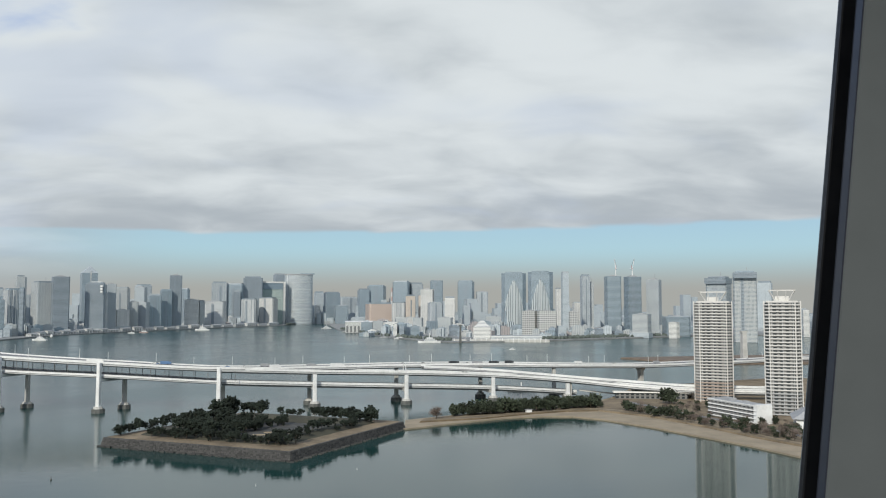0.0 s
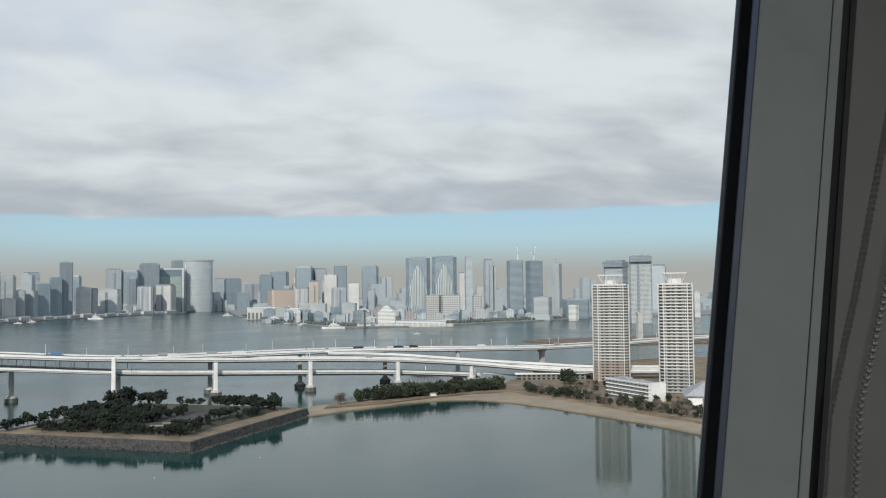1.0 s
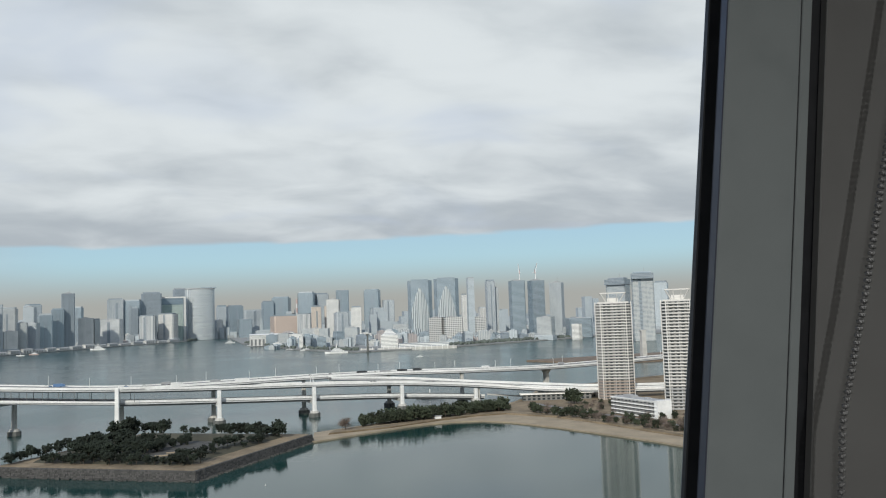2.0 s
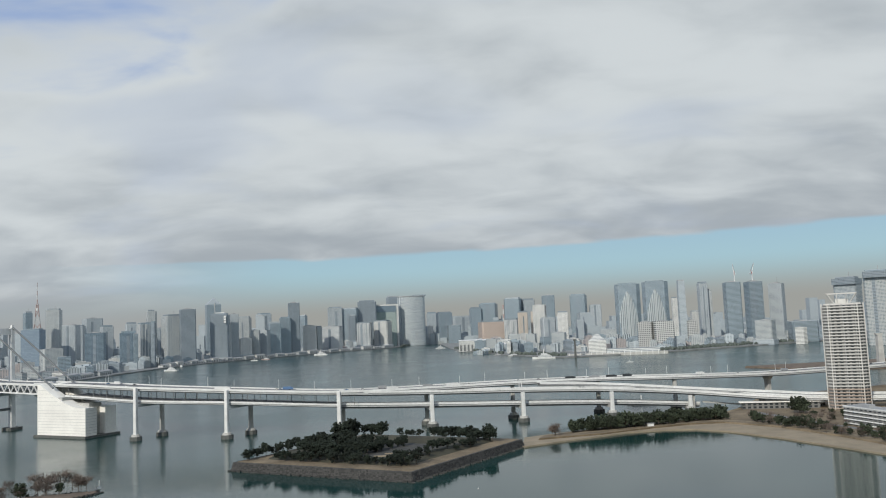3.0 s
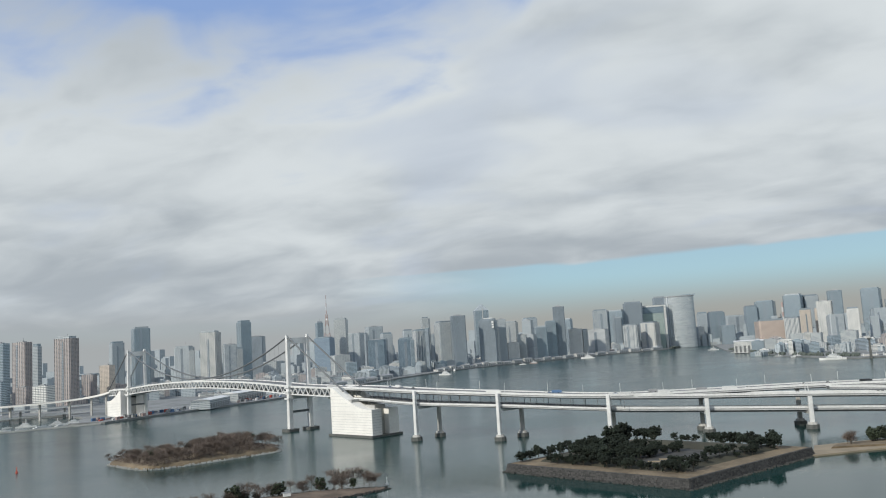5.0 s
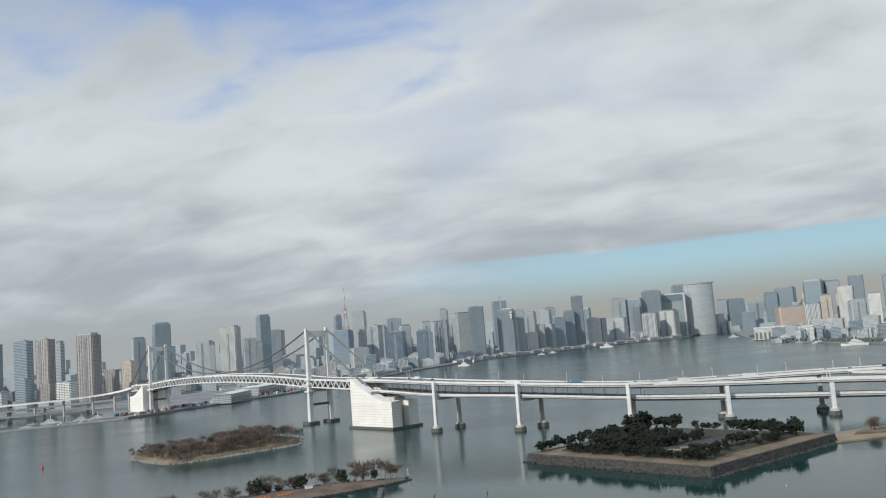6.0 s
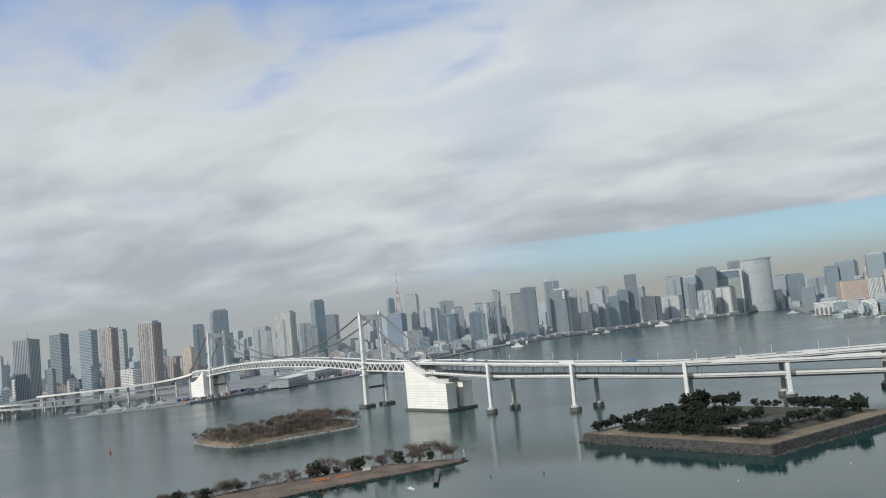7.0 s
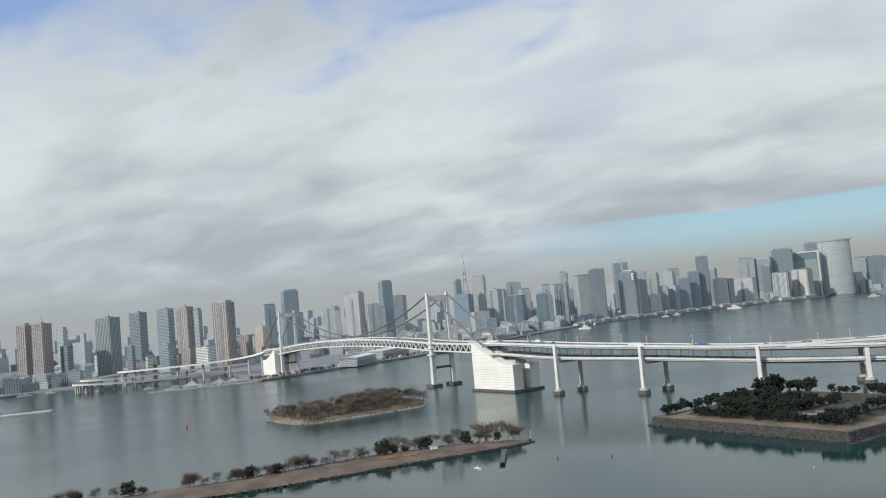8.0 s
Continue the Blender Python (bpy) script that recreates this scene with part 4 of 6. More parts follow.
def arched_tower(x, y, wide, high):
    """Broad residential tower with a tall pointed arch of paler bays between dark shoulders."""
    t = thing("tower_block", (x, y, 3.5), -math.degrees(math.atan2(x, y)), "dark high-rise tower with a tall pointed pale arch on its face", "building", "twin towers")
    a = wide / 2
    bm = bmesh.new()
    ring = [(-a, 0), (-a * 0.72, -16), (a * 0.72, -16), (a, 0), (a, 40), (-a, 40)]
    prism(bm, ring, -3, high - 4)
    part("wall", bm, FACADES["glass"], t)
    part("crown", box_mesh((-a * 0.7, a * 0.7, -12, 34, high - 4, high)), FACADES["glass"], t)
    bm = bmesh.new()
    pts = []
    for z in np.linspace(0, high * 0.86, 22):
        k = z / (high * 0.86)
        pts.append((a * 0.80 * (1 - k ** 2.6) + a * 0.06, z))
    rows = []
    for w, z in pts:
        front = -17.6 if w < a * 0.72 else -17.6 + (w - a * 0.72) * 0.9
        rows.append([bm.verts.new((-w, front, z)), bm.verts.new((-w * 0.4, -19, z)), bm.verts.new((w * 0.4, -19, z)), bm.verts.new((w, front, z)), bm.verts.new((w, -12, z)), bm.verts.new((-w, -12, z))])
    for p, q in zip(rows, rows[1:]):
        for k in range(6):
            bm.faces.new((p[k], p[(k + 1) % 6], q[(k + 1) % 6], q[k]))
    bm.faces.new(rows[-1])
    part("arch_bay", bm, ARCH_GREY, t, "grey ribbed arch-shaped bay")
    for s in (-0.3, 0.0, 0.3):
        part("mullion_fin", box_mesh((s * a - 1.2, s * a + 1.2, -20.4, -18, 0, high * (0.84 - abs(s) * 0.25))), FACADES["pale"], t)


ARCH_GREY = facade("arch_grey_wall", (0.41, 0.45, 0.46), (0.31, 0.355, 0.38), 3.6, 6.0, 1.2, 0.45)
arched_tower(737, 3011, 90, 221)
arched_tower(818, 2938, 90, 223)

stack = thing("chimney", (888, 2866, 3.5), 0, "slender pale grey incinerator chimney", "chimney")
part("shaft", slab_of([(-13, -10), (13, -10), (13, 10), (-13, 10)], -3, 216, 0.86), FACADES["haze"], stack)
part("rim", box_mesh((-10, 10, -8, 8, 216, 218)), ROOF, stack)
stack = thing("chimney", (427, 4480, 3.5), 0, "red and white banded chimney", "chimney")
for i in range(8):
    part("band", slab_of(round_ring(4.2, 10), i * 24, i * 24 + 24), HAZED_RED if i % 2 else HAZED_WHITE, stack)
pillar = thing("bridge_pylon", (790, 1450, 2.6), 0, "pale concrete pylon on the brown quay", "pylon")
part("shaft", slab_of([(-5, -5), (5, -5), (5, 5), (-5, 5)], -1, 51, 0.8), CONCRETE, pillar)
part("head", box_mesh((-6, 6, -4, 4, 51, 54)), CONCRETE, pillar)




def lattice_mast(x, y, high):
    """The red and white broadcasting tower."""
    t = thing("broadcast_tower", (x, y, 3.5), 20, "red and white steel lattice broadcasting tower", "tower")
    def half(z):
        return 44 * (1 - z / high) ** 2.2 + 2.0
    levels = [0, 40, 80, 120, 155, 190, 225, 260, 290]
    for k, (a, b) in enumerate(zip(levels, levels[1:])):
        mat = HAZED_WHITE if k % 3 == 2 else HAZED_RED
        for sx, sy in ((-1, -1), (1, -1), (1, 1), (-1, 1)):
            bar("leg", (sx * half(a), sy * half(a), a), (sx * half(b), sy * half(b), b), 2.0, 2.0, mat, t)
        for (sx, sy), (qx, qy) in (((-1, -1), (1, -1)), ((1, -1), (1, 1)), ((1, 1), (-1, 1)), ((-1, 1), (-1, -1))):
            bar("brace", (sx * half(a), sy * half(a), a), (qx * half(b), qy * half(b), b), 1.3, 1.3, mat, t)
            bar("brace", (qx * half(a), qy * half(a), a), (sx * half(b), sy * half(b), b), 1.3, 1.3, mat, t)
    part("main_deck", box_mesh((-17, 17, -17, 17, 148, 160)), HAZED_WHITE, t)
    part("upper_deck", slab_of(round_ring(8), 258, 268), WHITE, t)
    for k in range(5):
        part("mast", slab_of(round_ring(2.4 - 0.3 * k, 8), 290 + k * 21, 311 + k * 21), HAZED_WHITE if k % 2 else HAZED_RED, t)


lattice_mast(-1901, 4189, 395)


def tower_crane(x, y, z, tilt):
    t = thing("tower_crane", (x, y, z), tilt * 10, "white luffing tower crane on an unfinished tower", "crane", "tower cranes")
    bar("mast", (0, 0, -4), (0, 0, 22), 2.4, 2.4, WHITE, t)
    bar("jib", (0, 0, 20), (tilt, 0, 58), 1.6, 1.6, WHITE, t)
    bar("counter_jib", (0, 0, 20), (-tilt * 1.2, 0, 24), 2.0, 2.0, WHITE, t)
    bar("tie", (-tilt * 0.5, 0, 34), (tilt, 0, 58), 0.7, 0.7, CABLE, t)
    bar("a_frame", (0, 0, 20), (-tilt * 0.5, 0, 34), 1.0, 1.0, RED, t)


tower_crane(1040, 2770, 206, -9)
tower_crane(1073, 2700, 203, -14)


# ---- low blocks along the shores ----
LOW_STYLES = ("pale", "stone", "stone", "pale", "haze", "rose", "glass", "white", "slate", "haze", "dark")


def low_block(x, y, wide, deep, high, style, turn):
    t = thing("low_building", (x, y, 3.5), turn, f"{'white' if style == 'white' else 'grey' if style in ('stone', 'glass', 'haze') else 'pale'} low waterfront building", "building", "low city blocks")
    a, b = wide / 2, deep / 2
    part("wall", box_mesh((-a, a, -b, b, -3, high)), FACADES[style], t)
    part("roof", box_mesh((-a - 0.4, a + 0.4, -b - 0.4, b + 0.4, high, high + 0.9), (-a * 0.5, a * 0.2, -b * 0.4, b * 0.5, high + 0.9, high + 4)), ROOF, t)


FAR_OFF, FAR_BLOCKS = 2480, {}


def fill_blocks(count, seed, spot, high):
    rnd = random.Random(seed)
    for _ in range(count):
        x, y = spot(rnd)
        h = high[0] + (high[1] - high[0]) * rnd.random() ** 1.5
        wide, deep, style, turn = rnd.uniform(13, 44), rnd.uniform(14, 36), rnd.choice(LOW_STYLES), -math.degrees(math.atan2(x, y)) + rnd.uniform(-25, 25)
        if math.hypot(x, y) < FAR_OFF:
            low_block(x, y, wide, deep, h, style, turn)
        else:
            rows = FAR_BLOCKS.setdefault(style, bmesh.new())
            c, n = math.cos(radians(turn)), math.sin(radians(turn))
            prism(rows, [(x + c * u - n * v, y + n * u + c * v) for u, v in ((-wide / 2, -deep / 2), (wide / 2, -deep / 2), (wide / 2, deep / 2), (-wide / 2, deep / 2))], 0, h + 3.5)
            prism(rows, [(x + c * u - n * v, y + n * u + c * v) for u, v in ((-wide / 4, -deep / 4), (wide / 5, -deep / 4), (wide / 5, deep / 4), (-wide / 4, deep / 4))], h + 3.5, h + 7)


def west_shore(rnd):
    k = rnd.random()
    y = 1850 + 1850 * k
    shore = -900 + max(0, y - 2600) * 0.20
    return shore - 40 - rnd.random() ** 1.5 * (380 + 300 * k), y


fill_blocks(230, 1, west_shore, (8, 38))
fill_blocks(90, 2, lambda r: (lambda u: (-560 + 480 * u, 3900 + 620 * u + r.uniform(0, 120)))(r.random()), (10, 45))
fill_blocks(170, 3, lambda r: (lambda u: (180 + u * 620, 2760 - 300 * min(1, u * 2) + 260 * u + r.random() ** 1.3 * 900))(r.random()), (8, 40))
fill_blocks(90, 4, lambda r: (lambda u: (700 + u * 700, 2480 + 260 * u + r.random() ** 1.3 * 500))(r.random()), (8, 34))
fill_blocks(130, 5, lambda r: (lambda u: (-2150 + u * 1000, 1480 + 480 * u + r.random() * 420))(r.random()), (10, 42))

fill_blocks(70, 6, lambda r: (-1635 - 420 * r.random(), 1195 + 210 * r.random()), (8, 34))

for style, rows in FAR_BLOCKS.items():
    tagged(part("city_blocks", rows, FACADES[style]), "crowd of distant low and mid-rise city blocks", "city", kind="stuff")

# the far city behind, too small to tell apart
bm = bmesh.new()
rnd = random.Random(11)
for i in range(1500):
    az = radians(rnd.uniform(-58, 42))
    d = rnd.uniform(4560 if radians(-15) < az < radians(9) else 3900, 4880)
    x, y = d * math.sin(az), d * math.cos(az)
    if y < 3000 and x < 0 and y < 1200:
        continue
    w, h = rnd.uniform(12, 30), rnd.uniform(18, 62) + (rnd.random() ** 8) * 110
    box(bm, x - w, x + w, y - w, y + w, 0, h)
# the far mass wears the haze-tinted facade colour
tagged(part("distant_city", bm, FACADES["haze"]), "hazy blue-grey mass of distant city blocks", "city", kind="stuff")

# waterfront sheds, quay walls and the ferry terminal
def shed(x, y, wide, deep, high, turn, mat, label):
    t = thing("warehouse", (x, y, 3.5), turn, label, "warehouse", "waterfront sheds")
    a, b = wide / 2, deep / 2
    part("wall", box_mesh((-a, a, -b, b, -2, high)), mat, t)
    bm = bmesh.new()
    low = [bm.verts.new(p) for p in ((-a - 1, -b - 1, high), (a + 1, -b - 1, high), (a + 1, b + 1, high), (-a - 1, b + 1, high))]
    ridge = [bm.verts.new((-a - 1, 0, high + 3)), bm.verts.new((a + 1, 0, high + 3))]
    for f in ((low[0], low[1], ridge[1], ridge[0]), (low[2], low[3], ridge[0], ridge[1]), (low[1], low[2], ridge[1]), (low[3], low[0], ridge[0]), low[::-1]):
        bm.faces.new(f)
    part("roof", bm, ROOF if high < 14 else WHITE, t)
    for i in range(int(wide / 14)):
        part("door", box_mesh((-a + 4 + i * 14, -a + 11 + i * 14, -b - 0.2, -b + 0.2, 0, high * 0.6)), GIRDER, t)


shed(185, 3130, 115, 50, 38, -4, FACADES["white"], "large white waterfront warehouse")
shed(290, 2960, 70, 45, 24, -6, FACADES["pale"], "pale grey waterfront warehouse")
for i in range(5):
    shed(-925 - 8 * (i % 2), 1980 + i * 115, 96, 26, 9 + 2 * (i % 3), 90, FACADES[("white", "pale", "stone")[i % 3]], "long low quay warehouse with a pale roof")
for (x0, y0), (x1, y1) in zip([(-855, 2804), (-802, 3046), (-716, 3240), (-563, 3530), (-375, 3886)], [(-802, 3046), (-716, 3240), (-563, 3530), (-375, 3886), (-137, 4216)]):
    for k in range(5):
        u = (k + 0.5) / 5
        turn = math.degrees(math.atan2(y1 - y0, x1 - x0))
        shed(x0 + (x1 - x0) * u - 26, y0 + (y1 - y0) * u + 22, math.hypot(x1 - x0, y1 - y0) / 6.5, 18, 7 + 3 * (k % 3), turn, FACADES[("white", "pale", "white")[k % 3]], "long low white shed on the inner quay")
shed(-960, 1530, 120, 40, 16, 102, FACADES["stone"], "long grey container shed on the quay")
shed(-985, 1700, 150, 45, 19, 96, FACADES["pale"], "long pale terminal shed on the quay")
for i in range(170):
    rnd2 = random.Random(i)
    t = thing("cargo_container", (-1000 + 0.165 * (k_y := 1275 + rnd2.randrange(46) * 12) - 210 - 8 * rnd2.randrange(6), k_y, 3.5), 99, "stacked shipping container on the quay", "container", "containers on the quay")
    part("box", box_mesh((-6, 6, -1.25, 1.25, 0, 2.6 * rnd2.randrange(1, 3))), (HAZED_RED, WHITE, ROOF, WHITE, ROOF, BLUE, RED)[rnd2.randrange(7)], t)

terminal = thing("ferry_terminal", (520, 2345, 3.5), -12, "white ferry terminal with a glazed pyramid hall and long pier", "terminal")
part("hall", box_mesh((-62, -14, -20, 25, -2, 38)), FACADES["white"], terminal)
bm = bmesh.new()
prism(bm, [(-60, -18), (-16, -18), (-16, 23), (-60, 23)], 38, 56, 0.2)
part("pyramid_roof", bm, FACADES["white"], terminal)
part("pier_deck", box_mesh((-120, 150, -44, -22, -6, 4)), CONCRETE, terminal)
part("gallery", box_mesh((-12, 130, -34, -10, 4, 15)), FACADES["bands"], terminal)
for i in range(18):
    part("pier_post", box_mesh((-116 + 15 * i, -114.6 + 15 * i, -45, -44, -6, 7)), WHITE, terminal)
beacon = thing("harbour_beacon", (404, 2262, 0), 0, "dark lattice harbour signal mast", "beacon")
part("mast", slab_of([(-3, -3), (3, -3), (3, 3), (-3, 3)], -2, 46, 0.5), DARK, beacon)
part("head", box_mesh((-4, 4, -4, 4, 46, 50)), DARK, beacon)

# ---- the near shore: towers, low hotel, hall ----
BALCONY = material("cream_balcony_concrete", (0.56, 0.555, 0.53), 0.7, vary=0.10, scale=0.1)
# Kept dark: shade behind balconies and under roofs is in the colour.
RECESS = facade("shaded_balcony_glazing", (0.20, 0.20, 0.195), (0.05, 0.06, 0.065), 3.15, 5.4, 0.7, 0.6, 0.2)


def apartment_tower(x, y, turn, wide, deep, storeys, label, low_brown):
    t = thing("apartment_tower", (x, y, 2.6), turn, label, "building", "apartment towers by the beach")
    rise = 3.15
    a, b, c = wide / 2, deep / 2, wide * 0.16
    def ring(k):
        return [(-a - k, -b + c), (-a + c, -b - k), (a - c, -b - k), (a + k, -b + c), (a + k, b - c), (a - c, b + k), (-a + c, b + k), (-a - k, b - c)]
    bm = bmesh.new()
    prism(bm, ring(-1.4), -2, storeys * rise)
    part("wall", bm, RECESS, t, "glazing darkened for the shade behind the balconies")
    slabs = {}
    for i in range(storeys):
        key = "low" if i < 7 else "high"
        if key not in slabs:
            bm = bmesh.new()
            prism(bm, ring(0.0), 0, 0.28)
            outer, inner = ring(0.0), ring(-0.18)
            for p, q, r, s in zip(outer, outer[1:] + outer[:1], inner, inner[1:] + inner[:1]):
                lo = [bm.verts.new((*v, 0.28)) for v in (p, q, s, r)]
                hi = [bm.verts.new((*v, 1.2)) for v in (p, q, s, r)]
                bm.faces.new(hi)
                for k in range(4):
                    bm.faces.new((lo[k], lo[(k + 1) % 4], hi[(k + 1) % 4], hi[k]))
            ob = part("balcony", bm, BALCONY if key == "high" else low_brown, t)
            slabs[key] = ob.data
        else:
            ob = new("balcony", slabs[key])
            ob.parent = t
        ob.location = (0, 0, i * rise + 0.4)
    for p in ring(-0.5):
        part("corner_column", box_mesh((p[0] - 0.45, p[0] + 0.45, p[1] - 0.45, p[1] + 0.45, -2, storeys * rise + 1.5)), BALCONY, t)
    for s in (-0.28, 0.0, 0.28):
        part("party_fin", box_mesh((s * wide - 0.35, s * wide + 0.35, -b + 0.9, -b + 2, 0, storeys * rise + 0.8)), GREY_TILE, t)
    top = storeys * rise
    part("roof", box_mesh((-a * 0.85, a * 0.85, -b * 0.85, b * 0.85, top, top + 1.6)), BALCONY, t)
    part("plant_room", box_mesh((-6, 6, -6, 6, top + 1.6, top + 6)), BALCONY, t)
    w = wide * 0.30
    for sx in (-1, 1):
        for sy in (-1, 1):
            bar("crown_strut", (sx * w * 0.6, sy * w * 0.6, top + 1.5), (sx * w * 1.15, sy * w * 1.15, top + 11.5), 0.9, 0.9, BALCONY, t)
            bar("crown_strut", (sx * w * 0.3, sy * w * 0.6, top + 1.5), (sx * w * 0.4, sy * w * 1.15, top + 11.5), 0.6, 0.6, BALCONY, t)
    for q in ((-1, -1, 1, -1), (1, -1, 1, 1), (1, 1, -1, 1), (-1, 1, -1, -1)):
        bar("crown_rail", (q[0] * w * 1.15, q[1] * w * 1.15, top + 11.5), (q[2] * w * 1.15, q[3] * w * 1.15, top + 11.5), 0.8, 0.8, BALCONY, t)


BROWN_TILE = material("brown_tile", (0.40, 0.33, 0.28), 0.7, vary=0.15, scale=0.2)
GREY_TILE = material("cool_grey_tile", (0.36, 0.37, 0.37), 0.7, vary=0.12, scale=0.2)
apartment_tower(428, 850, -27, 40, 38, 33, "tall cream apartment tower with ringed balconies and open crown", BROWN_TILE)
apartment_tower(440, 735, -31, 33, 34, 33, "tall pale apartment tower with ringed balconies beside the lagoon", GREY_TILE)

low_hotel = thing("low_apartment_block", (377, 704, 2.6), -79, "long white low-rise block with curved balconies", "building")
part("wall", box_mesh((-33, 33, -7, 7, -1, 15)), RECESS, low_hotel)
for i in range(4):
    for k in range(11):
        bm = bmesh.new()
        prism(bm, [(-2.9, 0), (-2.2, -1.3), (0, -1.9), (2.2, -1.3), (2.7, 0)], 0, 0.8)
        ob = part("balcony", bm, WHITE, low_hotel)
        ob.location = (-30 + 6 * k, -6.9, 1.05 + 3.4 * i)
for i in range(5):
    part("floor_band", box_mesh((-33.2, 33.2, -7.4, 7.4, 3.4 * i + 0.7, 3.4 * i + 1.05)), WHITE, low_hotel)
part("roof_parapet", box_mesh((-33.4, 33.4, -7.6, 7.6, 15, 16)), WHITE, low_hotel)
part("roof", box_mesh((-32.6, 32.6, -6.8, 6.8, 15.2, 16.05), (-20, -6, -3, 3, 16.05, 18.2), (8, 13, -2, 2, 16.05, 17.6)), ROOF, low_hotel, "dull grey flat roof with plant")
part("end_wall", box_mesh((29, 33.6, -8, 8, -1, 16.5)), WHITE, low_hotel)

hall = thing("beach_hall", (420, 640, 2.6), -28, "white hall with a broad hipped grey roof", "building")
part("wall", box_mesh((-24, 30, -16, 18, -1, 9)), WHITE, hall)
part("glazing", box_mesh((-12, 28, -16.3, -15.9, 2.5, 7)), FACADES["dark"], hall)
bm = bmesh.new()
prism(bm, [(-27, -19), (33, -19), (33, 21), (-27, 21)], 9, 19, 0.45)
part("roof", bm, ROOF, hall)
for i in range(14):
    part("terrace_post", box_mesh((-23 + 3.7 * i, -22.6 + 3.7 * i, -21.4, -21, -1, 3.5)), WHITE, hall)
part("terrace", box_mesh((-25, 32, -21.5, -16.4, -1, 1.5)), PALE_CONCRETE, hall)

depot = thing("low_terminal", (368, 884, 2.6), -14, "low pale flat-roofed building with ramps under the viaduct", "building")
for i, (x0, x1, z) in enumerate(((-40, 42, 6.5), (-30, 46, 3.8), (-20, 50, 9.0))):
    part("roof_slab", box_mesh((x0, x1, -16 + 9 * i, -4 + 9 * i, z, z + 1.0)), PALE_CONCRETE, depot)
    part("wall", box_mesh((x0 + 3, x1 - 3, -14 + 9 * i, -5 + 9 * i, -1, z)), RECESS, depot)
footbridge = thing("footbridge_ramp", (0, 0, 0), 0, "narrow grey ramp sloping from the viaduct to the shore", "ramp")
bm = bmesh.new()
ribbon(bm, [Vector((298, 912, 9)), Vector((330, 905, 6)), Vector((372, 893, 3.2))], -1.6, 1.6, -0.8, 0.6)
part("deck", bm, CONCRETE, footbridge)
for x, y, z in ((320, 907, 6.5), (348, 899, 4.5)):
    part("post", box_mesh((x - 0.4, x + 0.4, y - 0.4, y + 0.4, 0, z)), CONCRETE, footbridge)
hut = thing("beach_kiosk", (205, 781, 2.6), 10, "small white beach kiosk", "kiosk")
part("wall", box_mesh((-3, 3, -1.5, 1.5, 0, 2.4)), WHITE, hut)
part("roof", box_mesh((-3.6, 3.6, -2, 2, 2.4, 2.8)), ROOF, hut)


# ---- trees ----
def clump(bm, p, r, rnd):
    """A small ragged ball of foliage."""
    vs = bmesh.ops.create_icosphere(bm, subdivisions=1, radius=r, matrix=Matrix.Translation(p))["verts"]
    for v in vs:
        v.co = p + (v.co - p) * rnd.uniform(0.6, 1.35)


def leaf(bm, p, s, rnd):
    bm.faces.new([bm.verts.new(p + Vector((rnd.gauss(0, s), rnd.gauss(0, s), rnd.gauss(0, s * 0.7)))) for _ in range(3)])


def limbs(bm, high, rnd, count, spread, start=0.4):
    tube(bm, [(0, 0, -1), (0.1, 0, high * 0.4), (rnd.uniform(-0.4, 0.4), 0.2, high * 0.85)], high * 0.022, 6)
    tips = []
    for i in range(count):
        a = i * 2.4 + rnd.random()
        z = high * rnd.uniform(start, 0.8)
        r = spread * rnd.uniform(0.5, 1.0)
        tip = Vector((r * math.cos(a), r * math.sin(a), min(high * 0.97, z + r * rnd.uniform(0.3, 0.9))))
        tube(bm, [(0, 0, z), tip * 0.6 + Vector((0, 0, z * 0.4)), tip], high * 0.009, 4)
        tips.append(tip)
    return tips


def evergreen(seed, high, spread, mat, name, label, flat=0.55):
    rnd = random.Random(seed)
    t = thing(name, (0, -400, -60), 0, label, "tree", "evergreen trees")
    bm = bmesh.new()
    tips = limbs(bm, high, rnd, 15, spread * 0.8, 0.22)
    part("trunk", bm, BARK, t)
    bm = bmesh.new()
    for tip in tips + [Vector((0, 0, high * 0.9))]:
        for _ in range(7):
            p = tip + Vector((rnd.gauss(0, spread * 0.2), rnd.gauss(0, spread * 0.2), rnd.gauss(0, spread * 0.18)))
            clump(bm, p, rnd.uniform(0.11, 0.21) * spread, rnd)
        for _ in range(14):
            leaf(bm, tip + Vector((rnd.gauss(0, spread * 0.3), rnd.gauss(0, spread * 0.3), rnd.gauss(0, spread * 0.2))), 0.35, rnd)
    part("crown", bm, mat, t)
    return t


def bare_tree(seed, high, spread):
    rnd = random.Random(seed)
    t = thing("bare_tree", (0, -400, -60), 0, "leafless brown winter tree with a rounded twiggy crown", "tree", "bare trees")
    bm = bmesh.new()
    tips = limbs(bm, high, rnd, 15, spread * 0.7, 0.3)
    part("trunk", bm, BARK, t)
    bm = bmesh.new()
    for tip in tips:
        for _ in range(34):
            p = tip + Vector((rnd.gauss(0, spread * 0.24), rnd.gauss(0, spread * 0.24), rnd.gauss(0, spread * 0.16)))
            d = (p - Vector((0, 0, high * 0.35))).normalized() * rnd.uniform(0.7, 1.8)
            s = Vector((rnd.gauss(0, 1), rnd.gauss(0, 1), rnd.gauss(0, 1))).normalized() * 0.16
            bm.faces.new([bm.verts.new(q) for q in (p - s, p + s, p + d)])
    part("crown", bm, TWIG, t, "haze of fine bare twigs")
    return t


PINES = [evergreen(s, 11, 5.2, PINE, "pine_tree", "dark green spreading pine tree on the fort bank") for s in (1, 2, 3, 4)]
OAKS = [evergreen(s, 9, 4.4, BROADLEAF, "evergreen_tree", "dull green evergreen tree behind the beach") for s in (11, 12, 13)]
